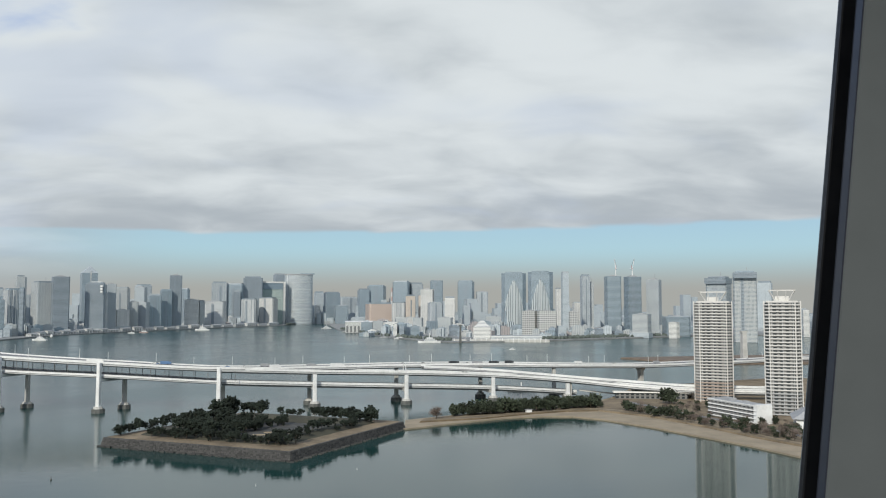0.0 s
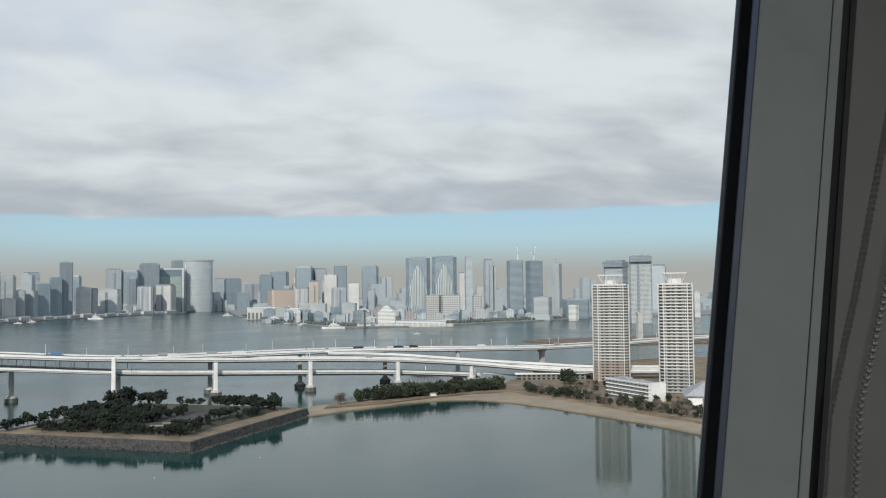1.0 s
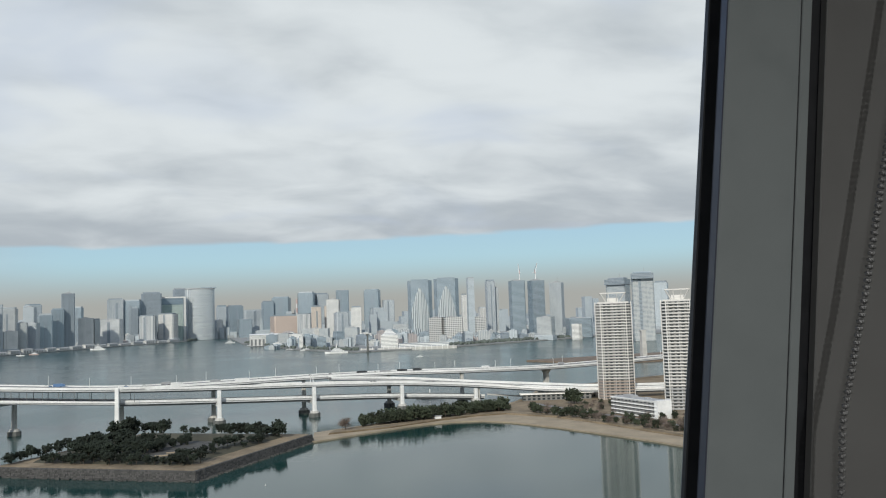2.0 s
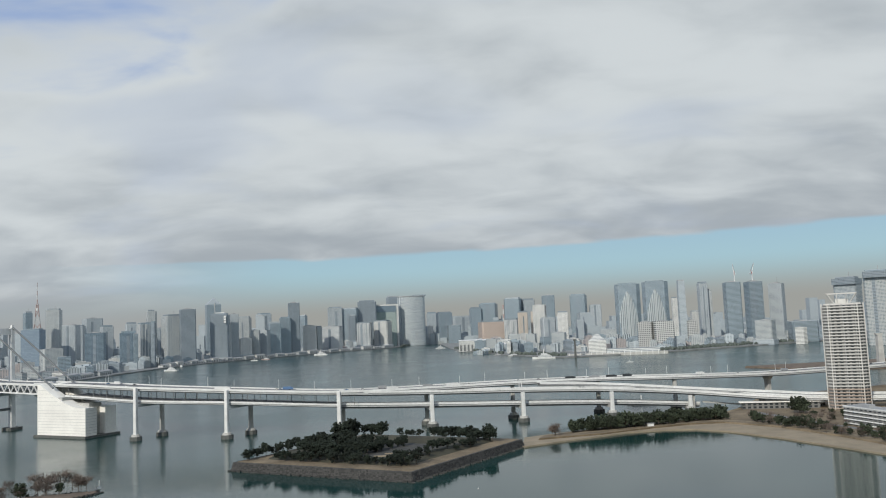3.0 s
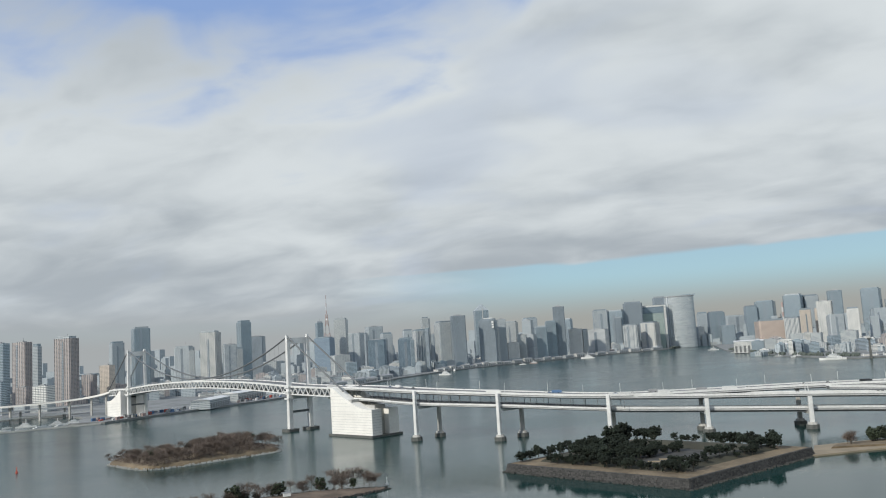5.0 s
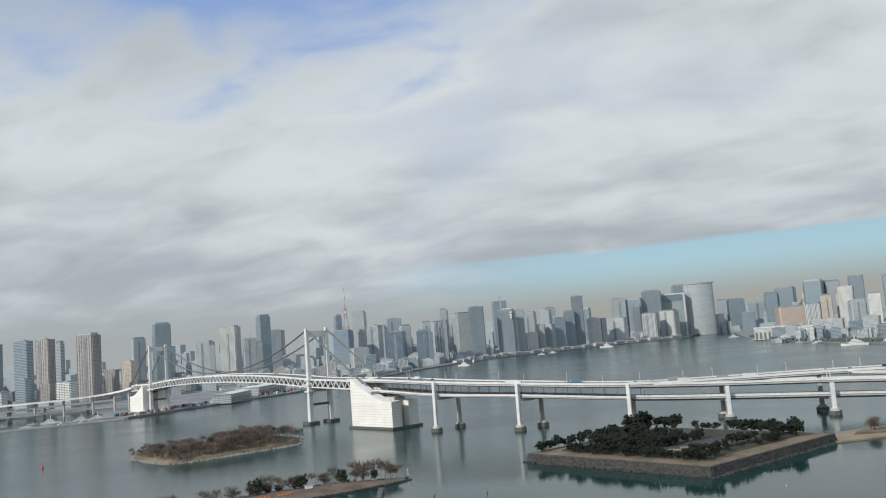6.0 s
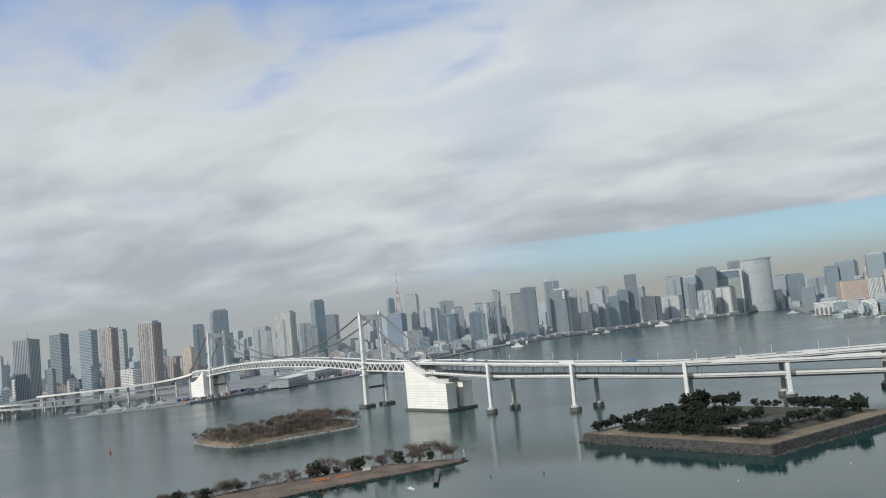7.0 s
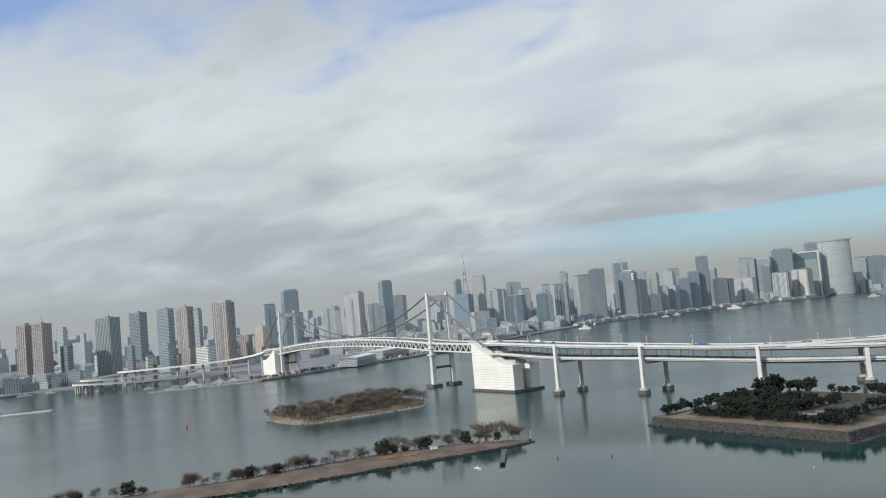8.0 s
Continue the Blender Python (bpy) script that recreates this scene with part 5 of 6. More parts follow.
BARES = [bare_tree(s, 8.5, 4.6) for s in (21, 22, 23)]
USED = set()


def plant(kinds, x, y, z, size, rnd):
    """Stands a tree at a place: the first of each kind is moved there, the others are copied."""
    proto = rnd.choice(kinds)
    m = pose(x, y, z, 0, 0, rnd.uniform(0, 360))
    if proto.name in USED:
        t = copy_thing(proto, m)
    else:
        USED.add(proto.name)
        t = proto
        t.matrix_basis = m
    t.scale = (size * rnd.uniform(0.9, 1.15), size * rnd.uniform(0.9, 1.15), size * rnd.uniform(0.85, 1.1))


def fort_spot(u, v):
    a, b, c, d = (Vector(p) for p in fort_ring(0.968))
    return a * (1 - u) * (1 - v) + b * u * (1 - v) + c * u * v + d * (1 - u) * v


def fort_height(u, v):
    return bank_profile(min(u, v, 1 - u, 1 - v)) - 0.3


rnd = random.Random(5)
def fort_tree(u, v, size):
    p = fort_spot(u, v)
    plant(PINES, p.x, p.y, fort_height(u, v), size, rnd)


for i in range(17):  # along the north-western rim
    fort_tree(rnd.uniform(0.02, 0.06), 0.04 + 0.56 * i / 16, rnd.uniform(0.58, 0.82))
for i in range(20):  # along the south-western bank
    fort_tree(0.20 + 0.49 * i / 19, rnd.uniform(0.06, 0.13), rnd.uniform(0.48, 0.72))
for i in range(88):  # the grove
    fort_tree(rnd.uniform(0.15, 0.52), rnd.uniform(0.17, 0.66), rnd.uniform(0.58, 0.85))
for i in range(9):  # the tall ones at its back
    fort_tree(rnd.uniform(0.05, 0.15), rnd.uniform(0.66, 0.80), rnd.uniform(1.15, 1.45))
for u, v, s in ((0.07, 0.92, 0.95), (0.09, 0.94, 0.9), (0.15, 0.90, 1.0), (0.18, 0.92, 1.1), (0.20, 0.89, 0.9), (0.29, 0.94, 0.62), (0.33, 0.95, 0.5), (0.37, 0.94, 0.55), (0.41, 0.95, 0.6)):
    fort_tree(u, v, s)
for i in range(20):  # the northern corner
    fort_tree(0.52 + 0.32 * i / 19, rnd.uniform(0.90, 0.96), rnd.uniform(0.62, 0.95))
for u, v, s in ((0.88, 0.88, 1.05), (0.91, 0.86, 0.95), (0.86, 0.91, 0.9)):
    fort_tree(u, v, s)
for i in range(17):  # a loose row along the south-eastern bank
    fort_tree(rnd.uniform(0.84, 0.90), 0.28 + 0.60 * i / 16, rnd.uniform(0.45, 0.72))
for i in range(7):  # the southern corner
    fort_tree(rnd.uniform(0.82, 0.92), rnd.uniform(0.08, 0.20), rnd.uniform(0.6, 0.9))
for u in (0.70, 0.74, 0.78):
    fort_tree(u, 0.10, 0.5)

for i in range(120):  # the belt behind the beach
    k = i / 119
    x = 128 + 160 * k
    plant(OAKS, x + rnd.uniform(-3, 3), 764 + 50 * k + rnd.uniform(-8, 12), 2.4, rnd.uniform(0.5, 1.3), rnd)
for i in range(5):
    plant(BARES, 108 + rnd.uniform(-6, 6), 748 + rnd.uniform(-4, 6), 2.2, rnd.uniform(0.7, 1.0), rnd)
for i in range(70):
    k = i / 69
    plant(OAKS if rnd.random() < 0.55 else BARES, 300 + 62 * k + rnd.uniform(-4, 9), 790 - 215 * k + rnd.uniform(-8, 8), 2.4, rnd.uniform(0.5, 1.05), rnd)
for i in range(4):
    plant(OAKS, 362 + rnd.uniform(-5, 5), 826 + rnd.uniform(-5, 5), 2.4, rnd.uniform(1.3, 1.7), rnd)
for i in range(145):  # the wooded island, taller towards its back
    u, v = rnd.uniform(0.04, 0.96), rnd.uniform(0.04, 0.97)
    k = 2 * max(abs(u - 0.5), abs(v - 0.5))
    p = wooded_spot(u, v)
    plant(BARES if rnd.random() < 0.96 else OAKS, p.x, p.y, wooded_rise(k) - 0.4, rnd.uniform(0.75, 1.1) * (0.68 + 0.82 * min(1.0, 0.3 * u + 0.8 * v)), rnd)
for i in range(92):  # the long islet
    k = rnd.random() ** 1.4
    p = STRIP[int(k * (len(STRIP) - 1))]
    plant(BARES if rnd.random() < 0.8 else OAKS, p.x - rnd.uniform(8, 14) * 0.7, p.y + rnd.uniform(8, 14) * 0.75, 1.6, rnd.uniform(0.6, 1.15), rnd)
for x, y, s in ((-262, 590, 1.1), (-255, 597, 1.2), (-268, 588, 1.0), (-248, 600, 1.0), (-322, 552, 0.9), (-296, 574, 0.8), (-282, 580, 0.8)):
    plant(BARES, x, y, 2.0, s * 1.25, rnd)

bm = bmesh.new()
for i in range(900):
    k = rnd.random() * 0.92
    p = STRIP[int(k * (len(STRIP) - 1))]
    o = Vector((p.x - rnd.uniform(4, 16) * 0.68 + rnd.uniform(-3, 3), p.y + rnd.uniform(4, 16) * 0.73 + rnd.uniform(-3, 3), 2.2))
    for _ in range(3):
        leaf(bm, o + Vector((rnd.gauss(0, 0.5), rnd.gauss(0, 0.5), rnd.uniform(0, 1.0))), 0.5, rnd)
tagged(part("islet_scrub", bm, TWIG), "low brown winter scrub along the islet", "scrub", kind="stuff")
for i in range(84):
    u, v = rnd.random(), rnd.random()
    plant(OAKS if rnd.random() < 0.5 else BARES, 330 + 60 * u + 20 * v, 800 - 210 * v + 20 * u, 2.4, rnd.uniform(0.35, 0.75), rnd)
path = spline([(130, 756, 2.64), (230, 790, 2.64), (280, 796, 2.64), (320, 742, 2.64), (338, 672, 2.64), (350, 612, 2.64), (362, 560, 2.64)])
bm = bmesh.new()
ribbon(bm, path, -1.6, 1.6, -0.3, 0.03)
tagged(part("pavement", bm, SAND), "sandy promenade behind the beach", "promenade", kind="structure")
bm = bmesh.new()
ribbon(bm, spline([(330, 850, 2.64), (345, 760, 2.64), (362, 690, 2.64), (380, 600, 2.64)]), -4, 4, -0.3, 0.02)
tagged(part("road", bm, ASPHALT), "grey access road beside the low block", "road", kind="structure")
# undergrowth of the wooded island: nobody could count it
bm = bmesh.new()
for i in range(5200):
    u, v = rnd.uniform(0.03, 0.97), rnd.uniform(0.03, 0.97)
    k = 2 * max(abs(u - 0.5), abs(v - 0.5))
    p = wooded_spot(u, v)
    o = Vector((p.x, p.y, wooded_rise(k)))
    for _ in range(3):
        leaf(bm, o + Vector((rnd.gauss(0, 0.6), rnd.gauss(0, 0.6), rnd.uniform(0, 1.6))), 0.6, rnd)
tagged(part("undergrowth", bm, TWIG), "brown winter scrub covering the wooded island", "scrub", kind="stuff")


bm = bmesh.new()
grove = random.Random(77)
for (x0, y0), (x1, y1), n, deep in (((262, 2600), (380, 2290), 70, 60), ((640, 2345), (1230, 2640), 260, 90), ((120, 3480), (245, 2640), 60, 30), ((-130, 4240), (20, 4790), 70, 60)):
    for _ in range(n):
        k, d = grove.random(), grove.random() * deep
        clump(bm, Vector((x0 + (x1 - x0) * k + d * 0.3, y0 + (y1 - y0) * k + 8 + d, 5.5)), grove.uniform(4, 8), grove)
tagged(part("harbour_trees", bm, HARBOUR_GREEN), "belt of dull green trees behind the far quays", "trees", kind="stuff")


# ---- ships, buoys, lamps, vehicles ----
def hull(bm, length, wide, high):
    rows = []
    for k in np.linspace(-0.5, 0.5, 9):
        w = wide / 2 * (1 - max(0, k * 2 - 0.1) ** 2.2)
        lift = 0.35 * high * max(0, k * 2) ** 2
        rows.append([bm.verts.new(p) for p in ((length * k, -w * 0.8, -0.5), (length * k, w * 0.8, -0.5), (length * k, w, high + lift), (length * k, -w, high + lift))])
    for a, b in zip(rows, rows[1:]):
        for i in range(4):
            bm.faces.new((a[i], a[(i + 1) % 4], b[(i + 1) % 4], b[i]))
    bm.faces.new(rows[0][::-1])
    bm.faces.new(rows[-1])


def ship(x, y, length, turn, label, mat=None, decks=2):
    t = thing("boat" if length < 30 else "ship", (x, y, 0), turn, label, "boat", "boats on the bay")
    bm = bmesh.new()
    wide, high = length * 0.2, length * 0.07
    hull(bm, length, wide, high)
    part("hull", bm, mat or WHITE, t)
    for i in range(decks):
        s = 0.34 - 0.09 * i
        part("deckhouse", box_mesh((-length * s, length * s * 0.7, -wide * 0.36, wide * 0.36, high * (0.95 + 0.8 * i), high * (1.75 + 0.8 * i))), WHITE, t)
        part("window_band", box_mesh((-length * s * 0.95, length * s * 0.71, -wide * 0.37, wide * 0.37, high * (1.25 + 0.8 * i), high * (1.5 + 0.8 * i))), FACADES["dark"], t)
    part("mast", box_mesh((-length * 0.02, length * 0.01, -0.15, 0.15, high, high * (3.2 + decks))), WHITE, t)


ship(-772, 2583, 48, 160, "white excursion ship under way", None, 3)
ship(322, 2290, 62, 175, "white research ship moored at the pier", None, 3)
ship(466, 1919, 16, 10, "small white motor boat")
ship(-612, 3262, 34, 170, "haze-muted red hulled coaster near the far quay", HAZED_RED, 2)
ship(-640, 3185, 28, 165, "white work boat near the far quay", None, 1)
ship(-432, 3514, 60, 165, "white passenger ship near the far quay", None, 3)
ship(69, 3698, 44, 20, "white passenger boat in the river mouth", None, 3)
ship(130, 3200, 30, 8, "grey barge in the river mouth", ROOF, 1)
ship(270, 2560, 36, 12, "white patrol boat beside the pier", None, 2)
ship(228, 2640, 30, 12, "small grey harbour boat", ROOF, 1)
ship(-228, 496, 7.5, -32, "small white motor boat off the islet", None, 1)
ship(255, 1005, 34, -6, "dark flat barge under the viaduct", DARK, 1)
ship(-1150, 1236, 34, 30, "white patrol ship at the breakwater", None, 3)
ship(-1105, 1262, 30, 40, "white patrol ship at the breakwater", None, 3)
ship(-1070, 1262, 34, 38, "white patrol ship at the breakwater", None, 3)
ship(-1240, 1215, 20, 20, "small white boat in the basin", None, 1)
ship(-830, 2900, 36, 100, "white sightseeing boat at the quay", None, 2)


for i, (x, y, long) in enumerate(((-1140, 1172, 26), (-1118, 1190, 18), (-1092, 1210, 30), (-1072, 1230, 20), (-1190, 1235, 16), (-1230, 1205, 20), (-1560, 1190, 30), (-1600, 1140, 26), (-1540, 1235, 22))):
    ship(x, y, long, 40 + 13 * (i % 4), "white harbour launch moored in the basin", None, 1 + i % 2)


def buoy(x, y, high, mat, label):
    t = thing("buoy", (x, y, 0), 0, label, "buoy", "buoys on the bay")
    part("float", slab_of(round_ring(high * 0.22, 10), -0.4, high * 0.22), mat, t)
    part("cage", slab_of(round_ring(high * 0.10, 6), high * 0.22, high * 0.8, 0.5), mat, t)
    part("lamp", slab_of(round_ring(high * 0.07, 6), high * 0.8, high, 0.7), mat, t)


buoy(-667, 704, 6.0, RED, "red lateral buoy floating on the bay")
buoy(-232, 606, 6.0, WHITE, "slim white marker beacon off the islet")
buoy(-185, 528, 2.6, DARK, "small dark mooring buoy")
buoy(-151, 535, 2.6, DARK, "small dark mooring buoy")
buoy(30, 540, 1.3, WHITE, "small white float on the lagoon")
buoy(-30, 500, 1.3, WHITE, "small white float on the lagoon")

jetty = thing("jetty", (-224, 530, 0), 110, "dark timber jetty on piles beside the islet", "jetty")
part("deck", box_mesh((-24, 24, -1.8, 1.8, 1.4, 1.9)), DARK, jetty)
for i in range(7):
    for s in (-1.5, 1.5):
        part("post", box_mesh((-22 + 7.2 * i, -21.5 + 7.2 * i, s - 0.25, s + 0.25, -3, 2.6)), DARK, jetty)
van = thing("works_cabin", (-284, 545, 3.4), 40, "small white works cabin on the islet", "cabin")
part("body", box_mesh((-2.6, 2.6, -1.2, 1.2, 0.3, 2.7)), WHITE, van)
part("roof", box_mesh((-2.8, 2.8, -1.4, 1.4, 2.7, 2.95)), ROOF, van)
for i in range(8):
    b = thing("traffic_barrier", (-305 + 1.9 * i + (3 if i > 3 else 0), 511 + 1.7 * i + (3 if i > 3 else 0), 3.6), 42, "orange works barrier on the islet", "barrier", "works barriers")
    part("panel", box_mesh((-0.9, 0.9, -0.15, 0.15, 0.25, 1.1)), ORANGE, b)
    part("foot", box_mesh((-0.7, 0.7, -0.35, 0.35, 0, 0.25)), ORANGE, b)


def street_lamp(line, i, side):
    p = line[i]
    d = (line[i + 1] - p).to_2d().normalized()
    t = thing("street_lamp", (p.x - d.y * side, p.y + d.x * side, p.z), math.degrees(math.atan2(d.y, d.x)), "slender white road lamp on the viaduct", "lamp", "lamps on the viaduct")
    bar("pole", (0, 0, 0), (0, 0, 10), 0.28, 0.28, WHITE, t)
    bar("arm", (0, 0, 10), (0, -1.6 if side > 0 else 1.6, 10.4), 0.2, 0.2, WHITE, t)


for i in range(6, 92, 3):
    street_lamp(UPPER, i, 13.6 if i % 2 else -13.6)
gantry = thing("sign_gantry", (99, 892, 33.4), 12, "white road sign gantry over the ramp", "gantry")
for s in (-1, 1):
    bar("leg", (0, s * 5, 0), (0, s * 3, 9), 0.6, 0.6, WHITE, gantry)
bar("beam", (0, -3, 9), (0, 3, 9), 0.6, 0.6, WHITE, gantry)


def vehicle(line, k, side, long, mat, label):
    i = int(k)
    p = line[i].lerp(line[i + 1], k - i)
    d = (line[i + 1] - line[i]).normalized()
    big = long > 6
    t = thing("truck" if big else "car", (p.x - d.y * side, p.y + d.x * side, p.z + 0.02), math.degrees(math.atan2(d.y, d.x)), label, "truck" if big else "car", "traffic on the viaduct")
    h = 3.2 if big else 0.9
    bm = bmesh.new()
    prism(bm, [(-long / 2, -1.0), (long / 2, -1.0), (long / 2, 1.0), (-long / 2, 1.0)], 0.35, h, 0.97)
    part("body", bm, mat, t)
    if big:
        part("cab", box_mesh((long / 2 + 0.1, long / 2 + 1.9, -1.0, 1.0, 0.5, 2.6)), mat, t)
    else:
        bm = bmesh.new()
        prism(bm, [(-long * 0.3, -0.8), (long * 0.2, -0.8), (long * 0.2, 0.8), (-long * 0.3, 0.8)], 0.9, 1.5, 0.8)
        part("cabin", bm, DARK_PAINT, t)
    for sx in (-0.32, 0.32):
        for sy in (-0.95, 0.95):
            part("wheel", box_mesh((long * sx - 0.35, long * sx + 0.35, sy - 0.12, sy + 0.12, 0, 0.7)), RUBBER, t)


rnd = random.Random(9)
for i in range(46):
    long = rnd.choice((4.4, 4.4, 4.6, 8.5, 10))
    mat = rnd.choice((WHITE, WHITE, DARK_PAINT, DARK_PAINT, ROOF, BLUE))
    name = {WHITE: "white", DARK_PAINT: "dark", ROOF: "grey", BLUE: "blue"}[mat]
    vehicle(UPPER, rnd.uniform(9, 90), rnd.choice((-9, -5.5, 5.5, 9)), long, mat, f"{name} {'box truck' if long > 6 else 'car'} driving on the upper deck")
for i in range(10):
    vehicle(SIDE, rnd.uniform(2, 38), rnd.choice((-2, 2)), 4.4, rnd.choice((WHITE, DARK_PAINT)), "small car on the curved ramp")

# ---- roads of the far shore ----
loop_road = thing("loop_viaduct", (0, 0, 0), 0, "grey looping approach viaduct on the far shore", "viaduct")
for line, half in ((spline([(-1075, 1392, 54), (-1120, 1412, 45), (-1180, 1408, 38), (-1250, 1364, 34), (-1321, 1323, 33), (-1380, 1300, 32), (-1430, 1330, 30), (-1500, 1390, 27)]), 8),
                   (spline([(-1241, 1517, 20.5), (-1301, 1384, 21), (-1338, 1292, 21.5), (-1355, 1232, 23.4), (-1377, 1203, 24.5), (-1396, 1198, 25), (-1410, 1220, 25.5), (-1408, 1268, 27), (-1375, 1345, 31)]), 6),
                   (spline([(-1223, 1493, 9), (-1281, 1361, 10), (-1317, 1274, 12), (-1350, 1222, 15), (-1378, 1192, 17.5), (-1402, 1184, 18.5), (-1422, 1210, 19), (-1422, 1262, 20)]), 6)):
    bm = bmesh.new()
    ribbon(bm, line, -half, half, -2.4, 1.0)
    part("deck", bm, PALE_CONCRETE, loop_road)
    bm = bmesh.new()
    ribbon(bm, line, -half + 0.4, half - 0.4, 1.0, 1.04)
    part("roadway", bm, ASPHALT, loop_road)
    for p in line[3::5]:
        part("pier", box_mesh((p.x - 1.6, p.x + 1.6, p.y - 1.6, p.y + 1.6, -3, p.z - 2.4)), CONCRETE, loop_road)
breakwater = thing("breakwater", (0, 0, 0), 0, "low grey concrete breakwater", "breakwater")
bm = bmesh.new()
ribbon(bm, [Vector((-1139, 1113, 0)), Vector((-1070, 1180, 0)), Vector((-1000, 1246, 0))], -3, 3, -4, 2.2)
part("wall", bm, CONCRETE, breakwater)
dock = thing("jetty", (-1185, 850, 0), 42, "low dark concrete jetty with bollards", "jetty")
part("deck", box_mesh((-90, 80, -14, 14, -3, 2.0)), CONCRETE, dock)
for i in range(8):
    part("bollard", slab_of(round_ring(1.2, 8), 2.0, 4.4, 0.7), DARK, dock).location = (-70 + 19 * i, 11, 0)

# ---- the room the camera stands in ----
ANODISED = material("grey_anodised_aluminium", (0.215, 0.24, 0.245), 0.45, 0.0, vary=0.05, scale=3.0)
GASKET = material("black_rubber_gasket", (0.012, 0.013, 0.016), 0.5, vary=0.2, scale=8.0)
REVEAL_SHADE = material("shade_blue_reveal", (0.05, 0.06, 0.085), 0.4, vary=0.1, scale=6.0)
PANEL = material("grey_painted_panel", (0.15, 0.15, 0.147), 0.6, vary=0.08, scale=2.0)
PLASTER = material("warm_grey_plaster", (0.40, 0.39, 0.37), 0.8, vary=0.06, scale=1.5, bump=0.05)
CARPET = material("dark_carpet", (0.08, 0.075, 0.07), 0.95, vary=0.3, scale=6.0)
BEAD = material("grey_plastic_bead", (0.13, 0.13, 0.13), 0.35, vary=0.1, scale=20.0)
LEAN = 0.1202  # sideways lean of the sash, metres a metre
LAMP_GLOW = bpy.data.materials.new("lit_diffuser")
LAMP_GLOW.use_nodes = True
LAMP_GLOW.node_tree.nodes["Principled BSDF"].inputs["Emission Color"].default_value = (1.0, 0.95, 0.88, 1)
LAMP_GLOW.node_tree.nodes["Principled BSDF"].inputs["Emission Strength"].default_value = 20


def leaning(name, x0, x1, y0, y1, mat, parent, z0=-1.35, z1=1.25):
    """An upright of the window: it leans with the sash, its place given at eye level."""
    bm = bmesh.new()
    low, high = LEAN * z0, LEAN * z1
    v = [bm.verts.new(p) for p in ((x0 + low, y0, H + z0), (x1 + low, y0, H + z0), (x1 + low, y1, H + z0), (x0 + low, y1, H + z0),
                                   (x0 + high, y0, H + z1), (x1 + high, y0, H + z1), (x1 + high, y1, H + z1), (x0 + high, y1, H + z1))]
    for f in ((3, 2, 1, 0), (4, 5, 6, 7), (0, 1, 5, 4), (1, 2, 6, 5), (2, 3, 7, 6), (3, 0, 4, 7)):
        bm.faces.new([v[i] for i in f])
    bmesh.ops.bevel(bm, geom=[e for e in bm.edges], offset=0.0015, segments=1, affect="EDGES")
    return part(name, bm, mat, parent)


window = tagged(thing("window_1", (0, 0, 0), 0), "slanted grey aluminium window jamb with a black seal", "window", kind="structure")
leaning("glazing_bead", 0.6172, 0.640, 0.958, 0.966, ANODISED, window)
leaning("seal", 0.6080, 0.670, 0.940, 0.950, GASKET, window)
# side reveal of the jamb: a navy plate carries its shade as colour
leaning("sash_edge", 0.6102, 0.6112, 0.9015, 0.9165, REVEAL_SHADE, window)
leaning("jamb", 0.6113, 0.7195, 0.900, 0.9165, ANODISED, window)
leaning("jamb_joint", 0.7195, 0.7205, 0.9015, 0.9165, GASKET, window)
leaning("jamb_trim", 0.7205, 0.7350, 0.8985, 0.9165, ANODISED, window)
# black backing puts the gap's shade into the colour; no seal there
leaning("shadow_gap", 0.735, 0.800, 0.945, 0.985, GASKET, window)
leaning("side_panel", 0.7834, 0.918, 0.930, 0.944, PANEL, window)
leaning("outer_seal", 0.9185, 0.952, 0.940, 0.975, GASKET, window)
leaning("outer_jamb", 0.953, 1.30, 0.900, 0.985, ANODISED, window)

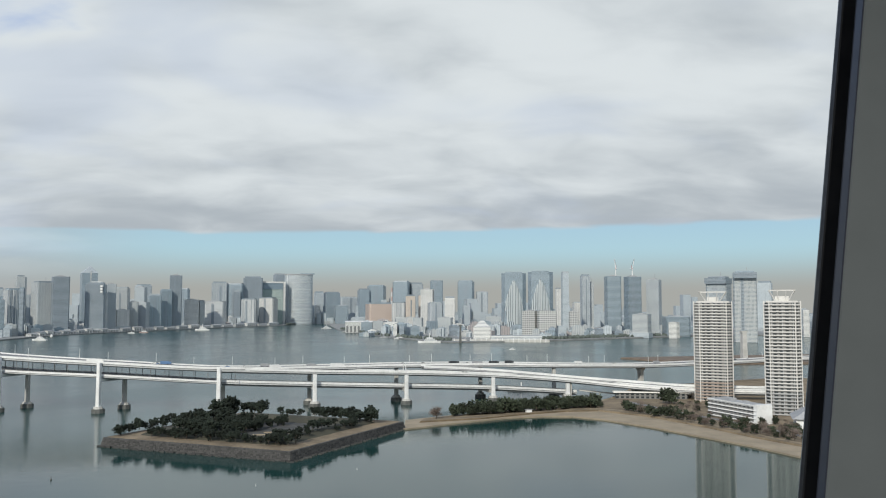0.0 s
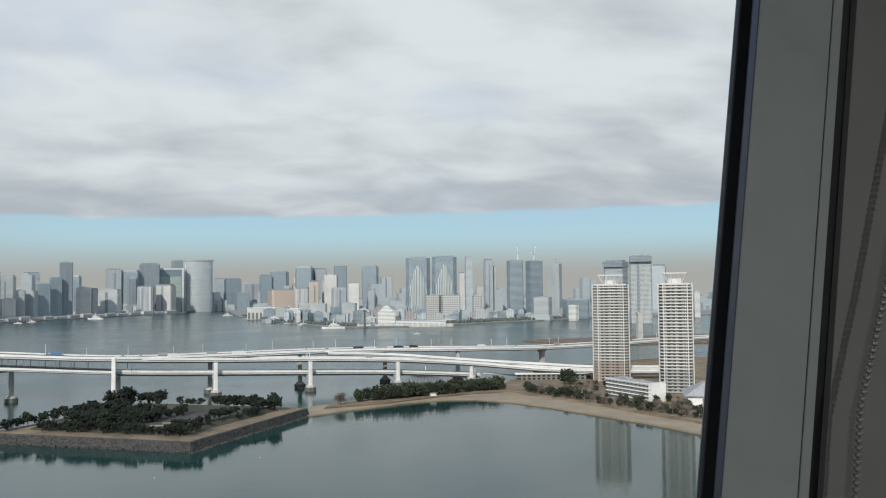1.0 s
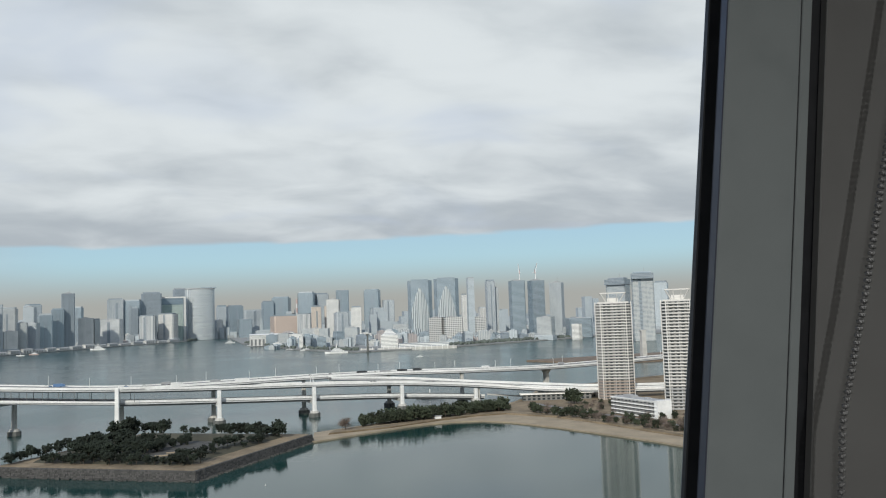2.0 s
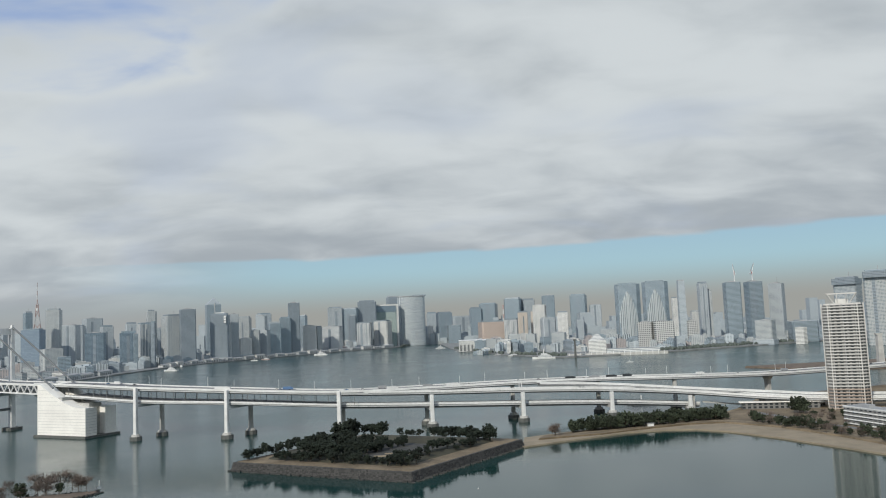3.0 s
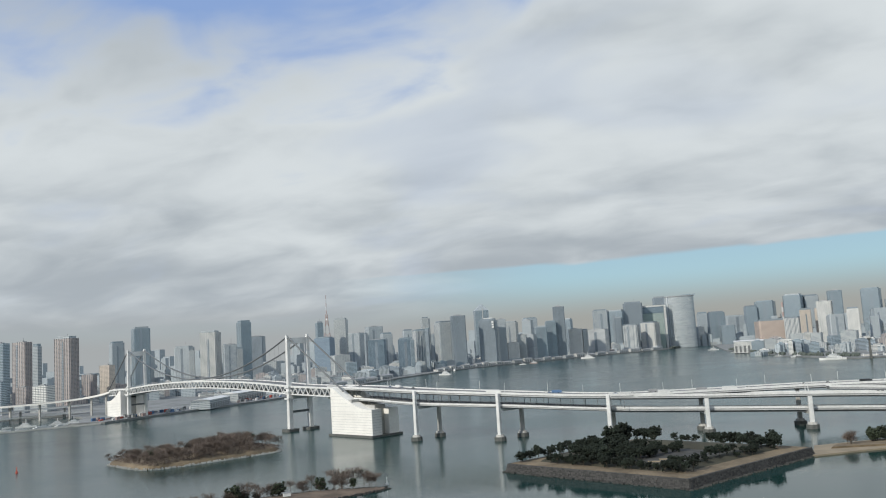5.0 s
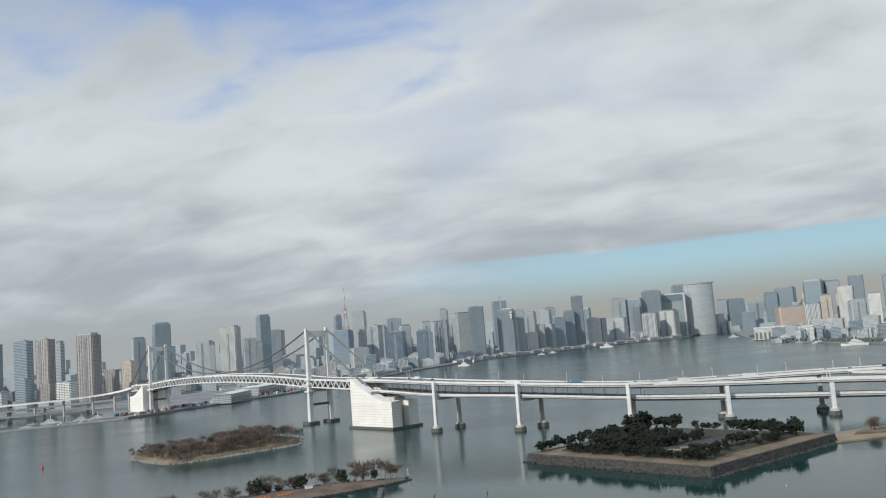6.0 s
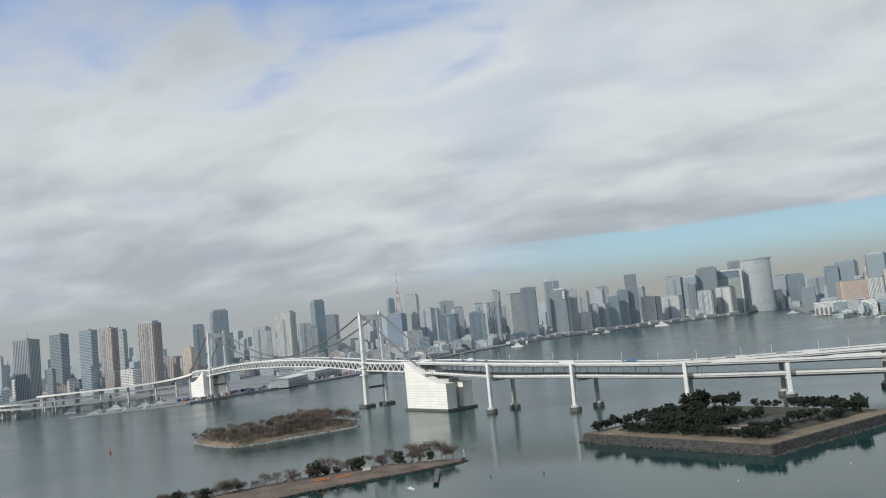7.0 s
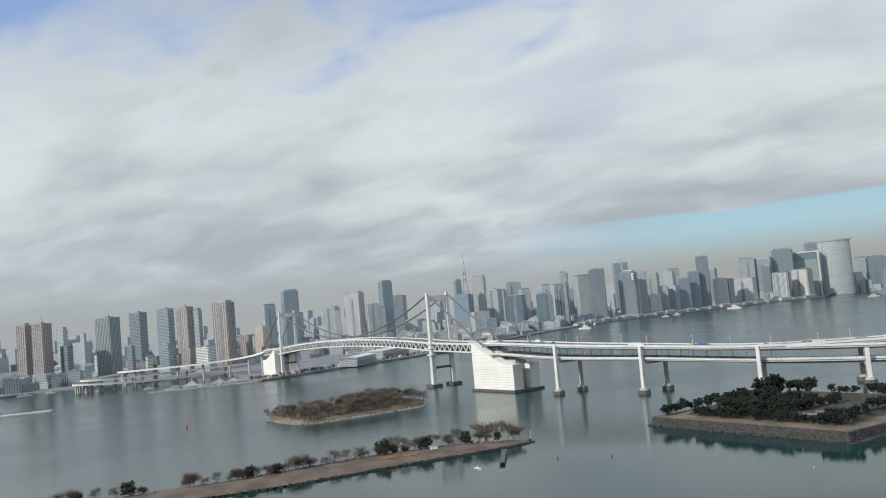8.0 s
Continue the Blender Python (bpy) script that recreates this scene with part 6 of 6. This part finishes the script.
chain = tagged(thing("blind_chain", (0, 0, 0), 0), "looped grey beaded pull chain of a roller blind", "chain")
bead = bmesh.new()
bmesh.ops.create_icosphere(bead, subdivisions=1, radius=0.0041)
first = None
for strand in (0, 1):
    pts = []
    for k in range(204):
        z = 1.262 - 0.0085 * k
        x = 0.808 + (z - 0.011) * (0.262 if z > 0 else 0.30) + max(0.0, -0.15 - z) * 0.19 + 0.0065 * strand
        p = Vector((x, 0.872 + 0.004 * strand, H + z))
        pts.append(p)
        if first is None:
            first = part("bead", bead, BEAD, chain)
            ob = first
        else:
            ob = new("bead", first.data)
            ob.parent = chain
        ob.location = p
    bm = bmesh.new()
    tube(bm, pts, 0.0010, 4)
    part("cord", bm, BEAD, chain)


def slab(name, x0, x1, y0, y1, z0, z1, mat, label, category):
    return tagged(part(name, box_mesh((x0, x1, y0, y1, H + z0, H + z1)), mat), label, category, kind="structure")


slab("floor", -4, 3, -6, 0.9, -1.65, -1.50, CARPET, "dark carpet floor of the room", "floor")
slab("ceiling", -4, 3, -6, 0.9, 1.30, 1.45, PLASTER, "plain pale ceiling of the room", "ceiling")
slab("wall_back", -4, 3, -6.2, -6.0, -1.65, 1.45, PLASTER, "plain grey back wall", "wall")
slab("wall_west", -4.2, -4.0, -6.2, 1.1, -1.65, 1.45, PLASTER, "plain grey side wall", "wall")
slab("wall_east", 3.0, 3.2, -6.2, 1.1, -1.65, 1.45, PLASTER, "plain grey side wall", "wall")
slab("wall_front", 1.30, 3.0, 0.90, 1.1, -1.65, 1.45, PLASTER, "plain grey wall beside the window", "wall")
slab("window_sill", -4, 1.30, 0.86, 1.1, -1.65, -1.36, ANODISED, "grey window sill below the view", "sill")
slab("window_head", -4, 1.30, 0.86, 1.1, 1.26, 1.45, ANODISED, "grey window head above the view", "window head")
for x in (-1.2, 0.9):
    lamp = thing("ceiling_light", (x, -2.2, H + 1.29), 0, "round white ceiling downlight in the room", "lamp", "ceiling lights")
    part("trim_ring", slab_of(round_ring(0.09, 24), -0.012, 0.0), PLASTER, lamp)
    glow = part("diffuser", slab_of(round_ring(0.07, 24), -0.02, -0.012), LAMP_GLOW, lamp)
    bulb = new("downlight", bpy.data.lights.new("downlight", "AREA"))
    bulb.data.shape, bulb.data.size, bulb.data.energy, bulb.data.color = "DISK", 0.14, 62, (1.0, 0.98, 0.95)
    bulb.parent, bulb.location = lamp, (0, 0, -0.03)
tagged(part("hotel_wall", box_mesh((-16, 16, -22, 0.9, 0, H - 1.66)), PALE_CONCRETE), "plain pale building below the room", "building", kind="structure")
tagged(part("ground_hotel", box_mesh((-400, 500, -900, 180, -4, 1.1)), CITY), "paved ground round the viewing building", "ground", kind="structure")
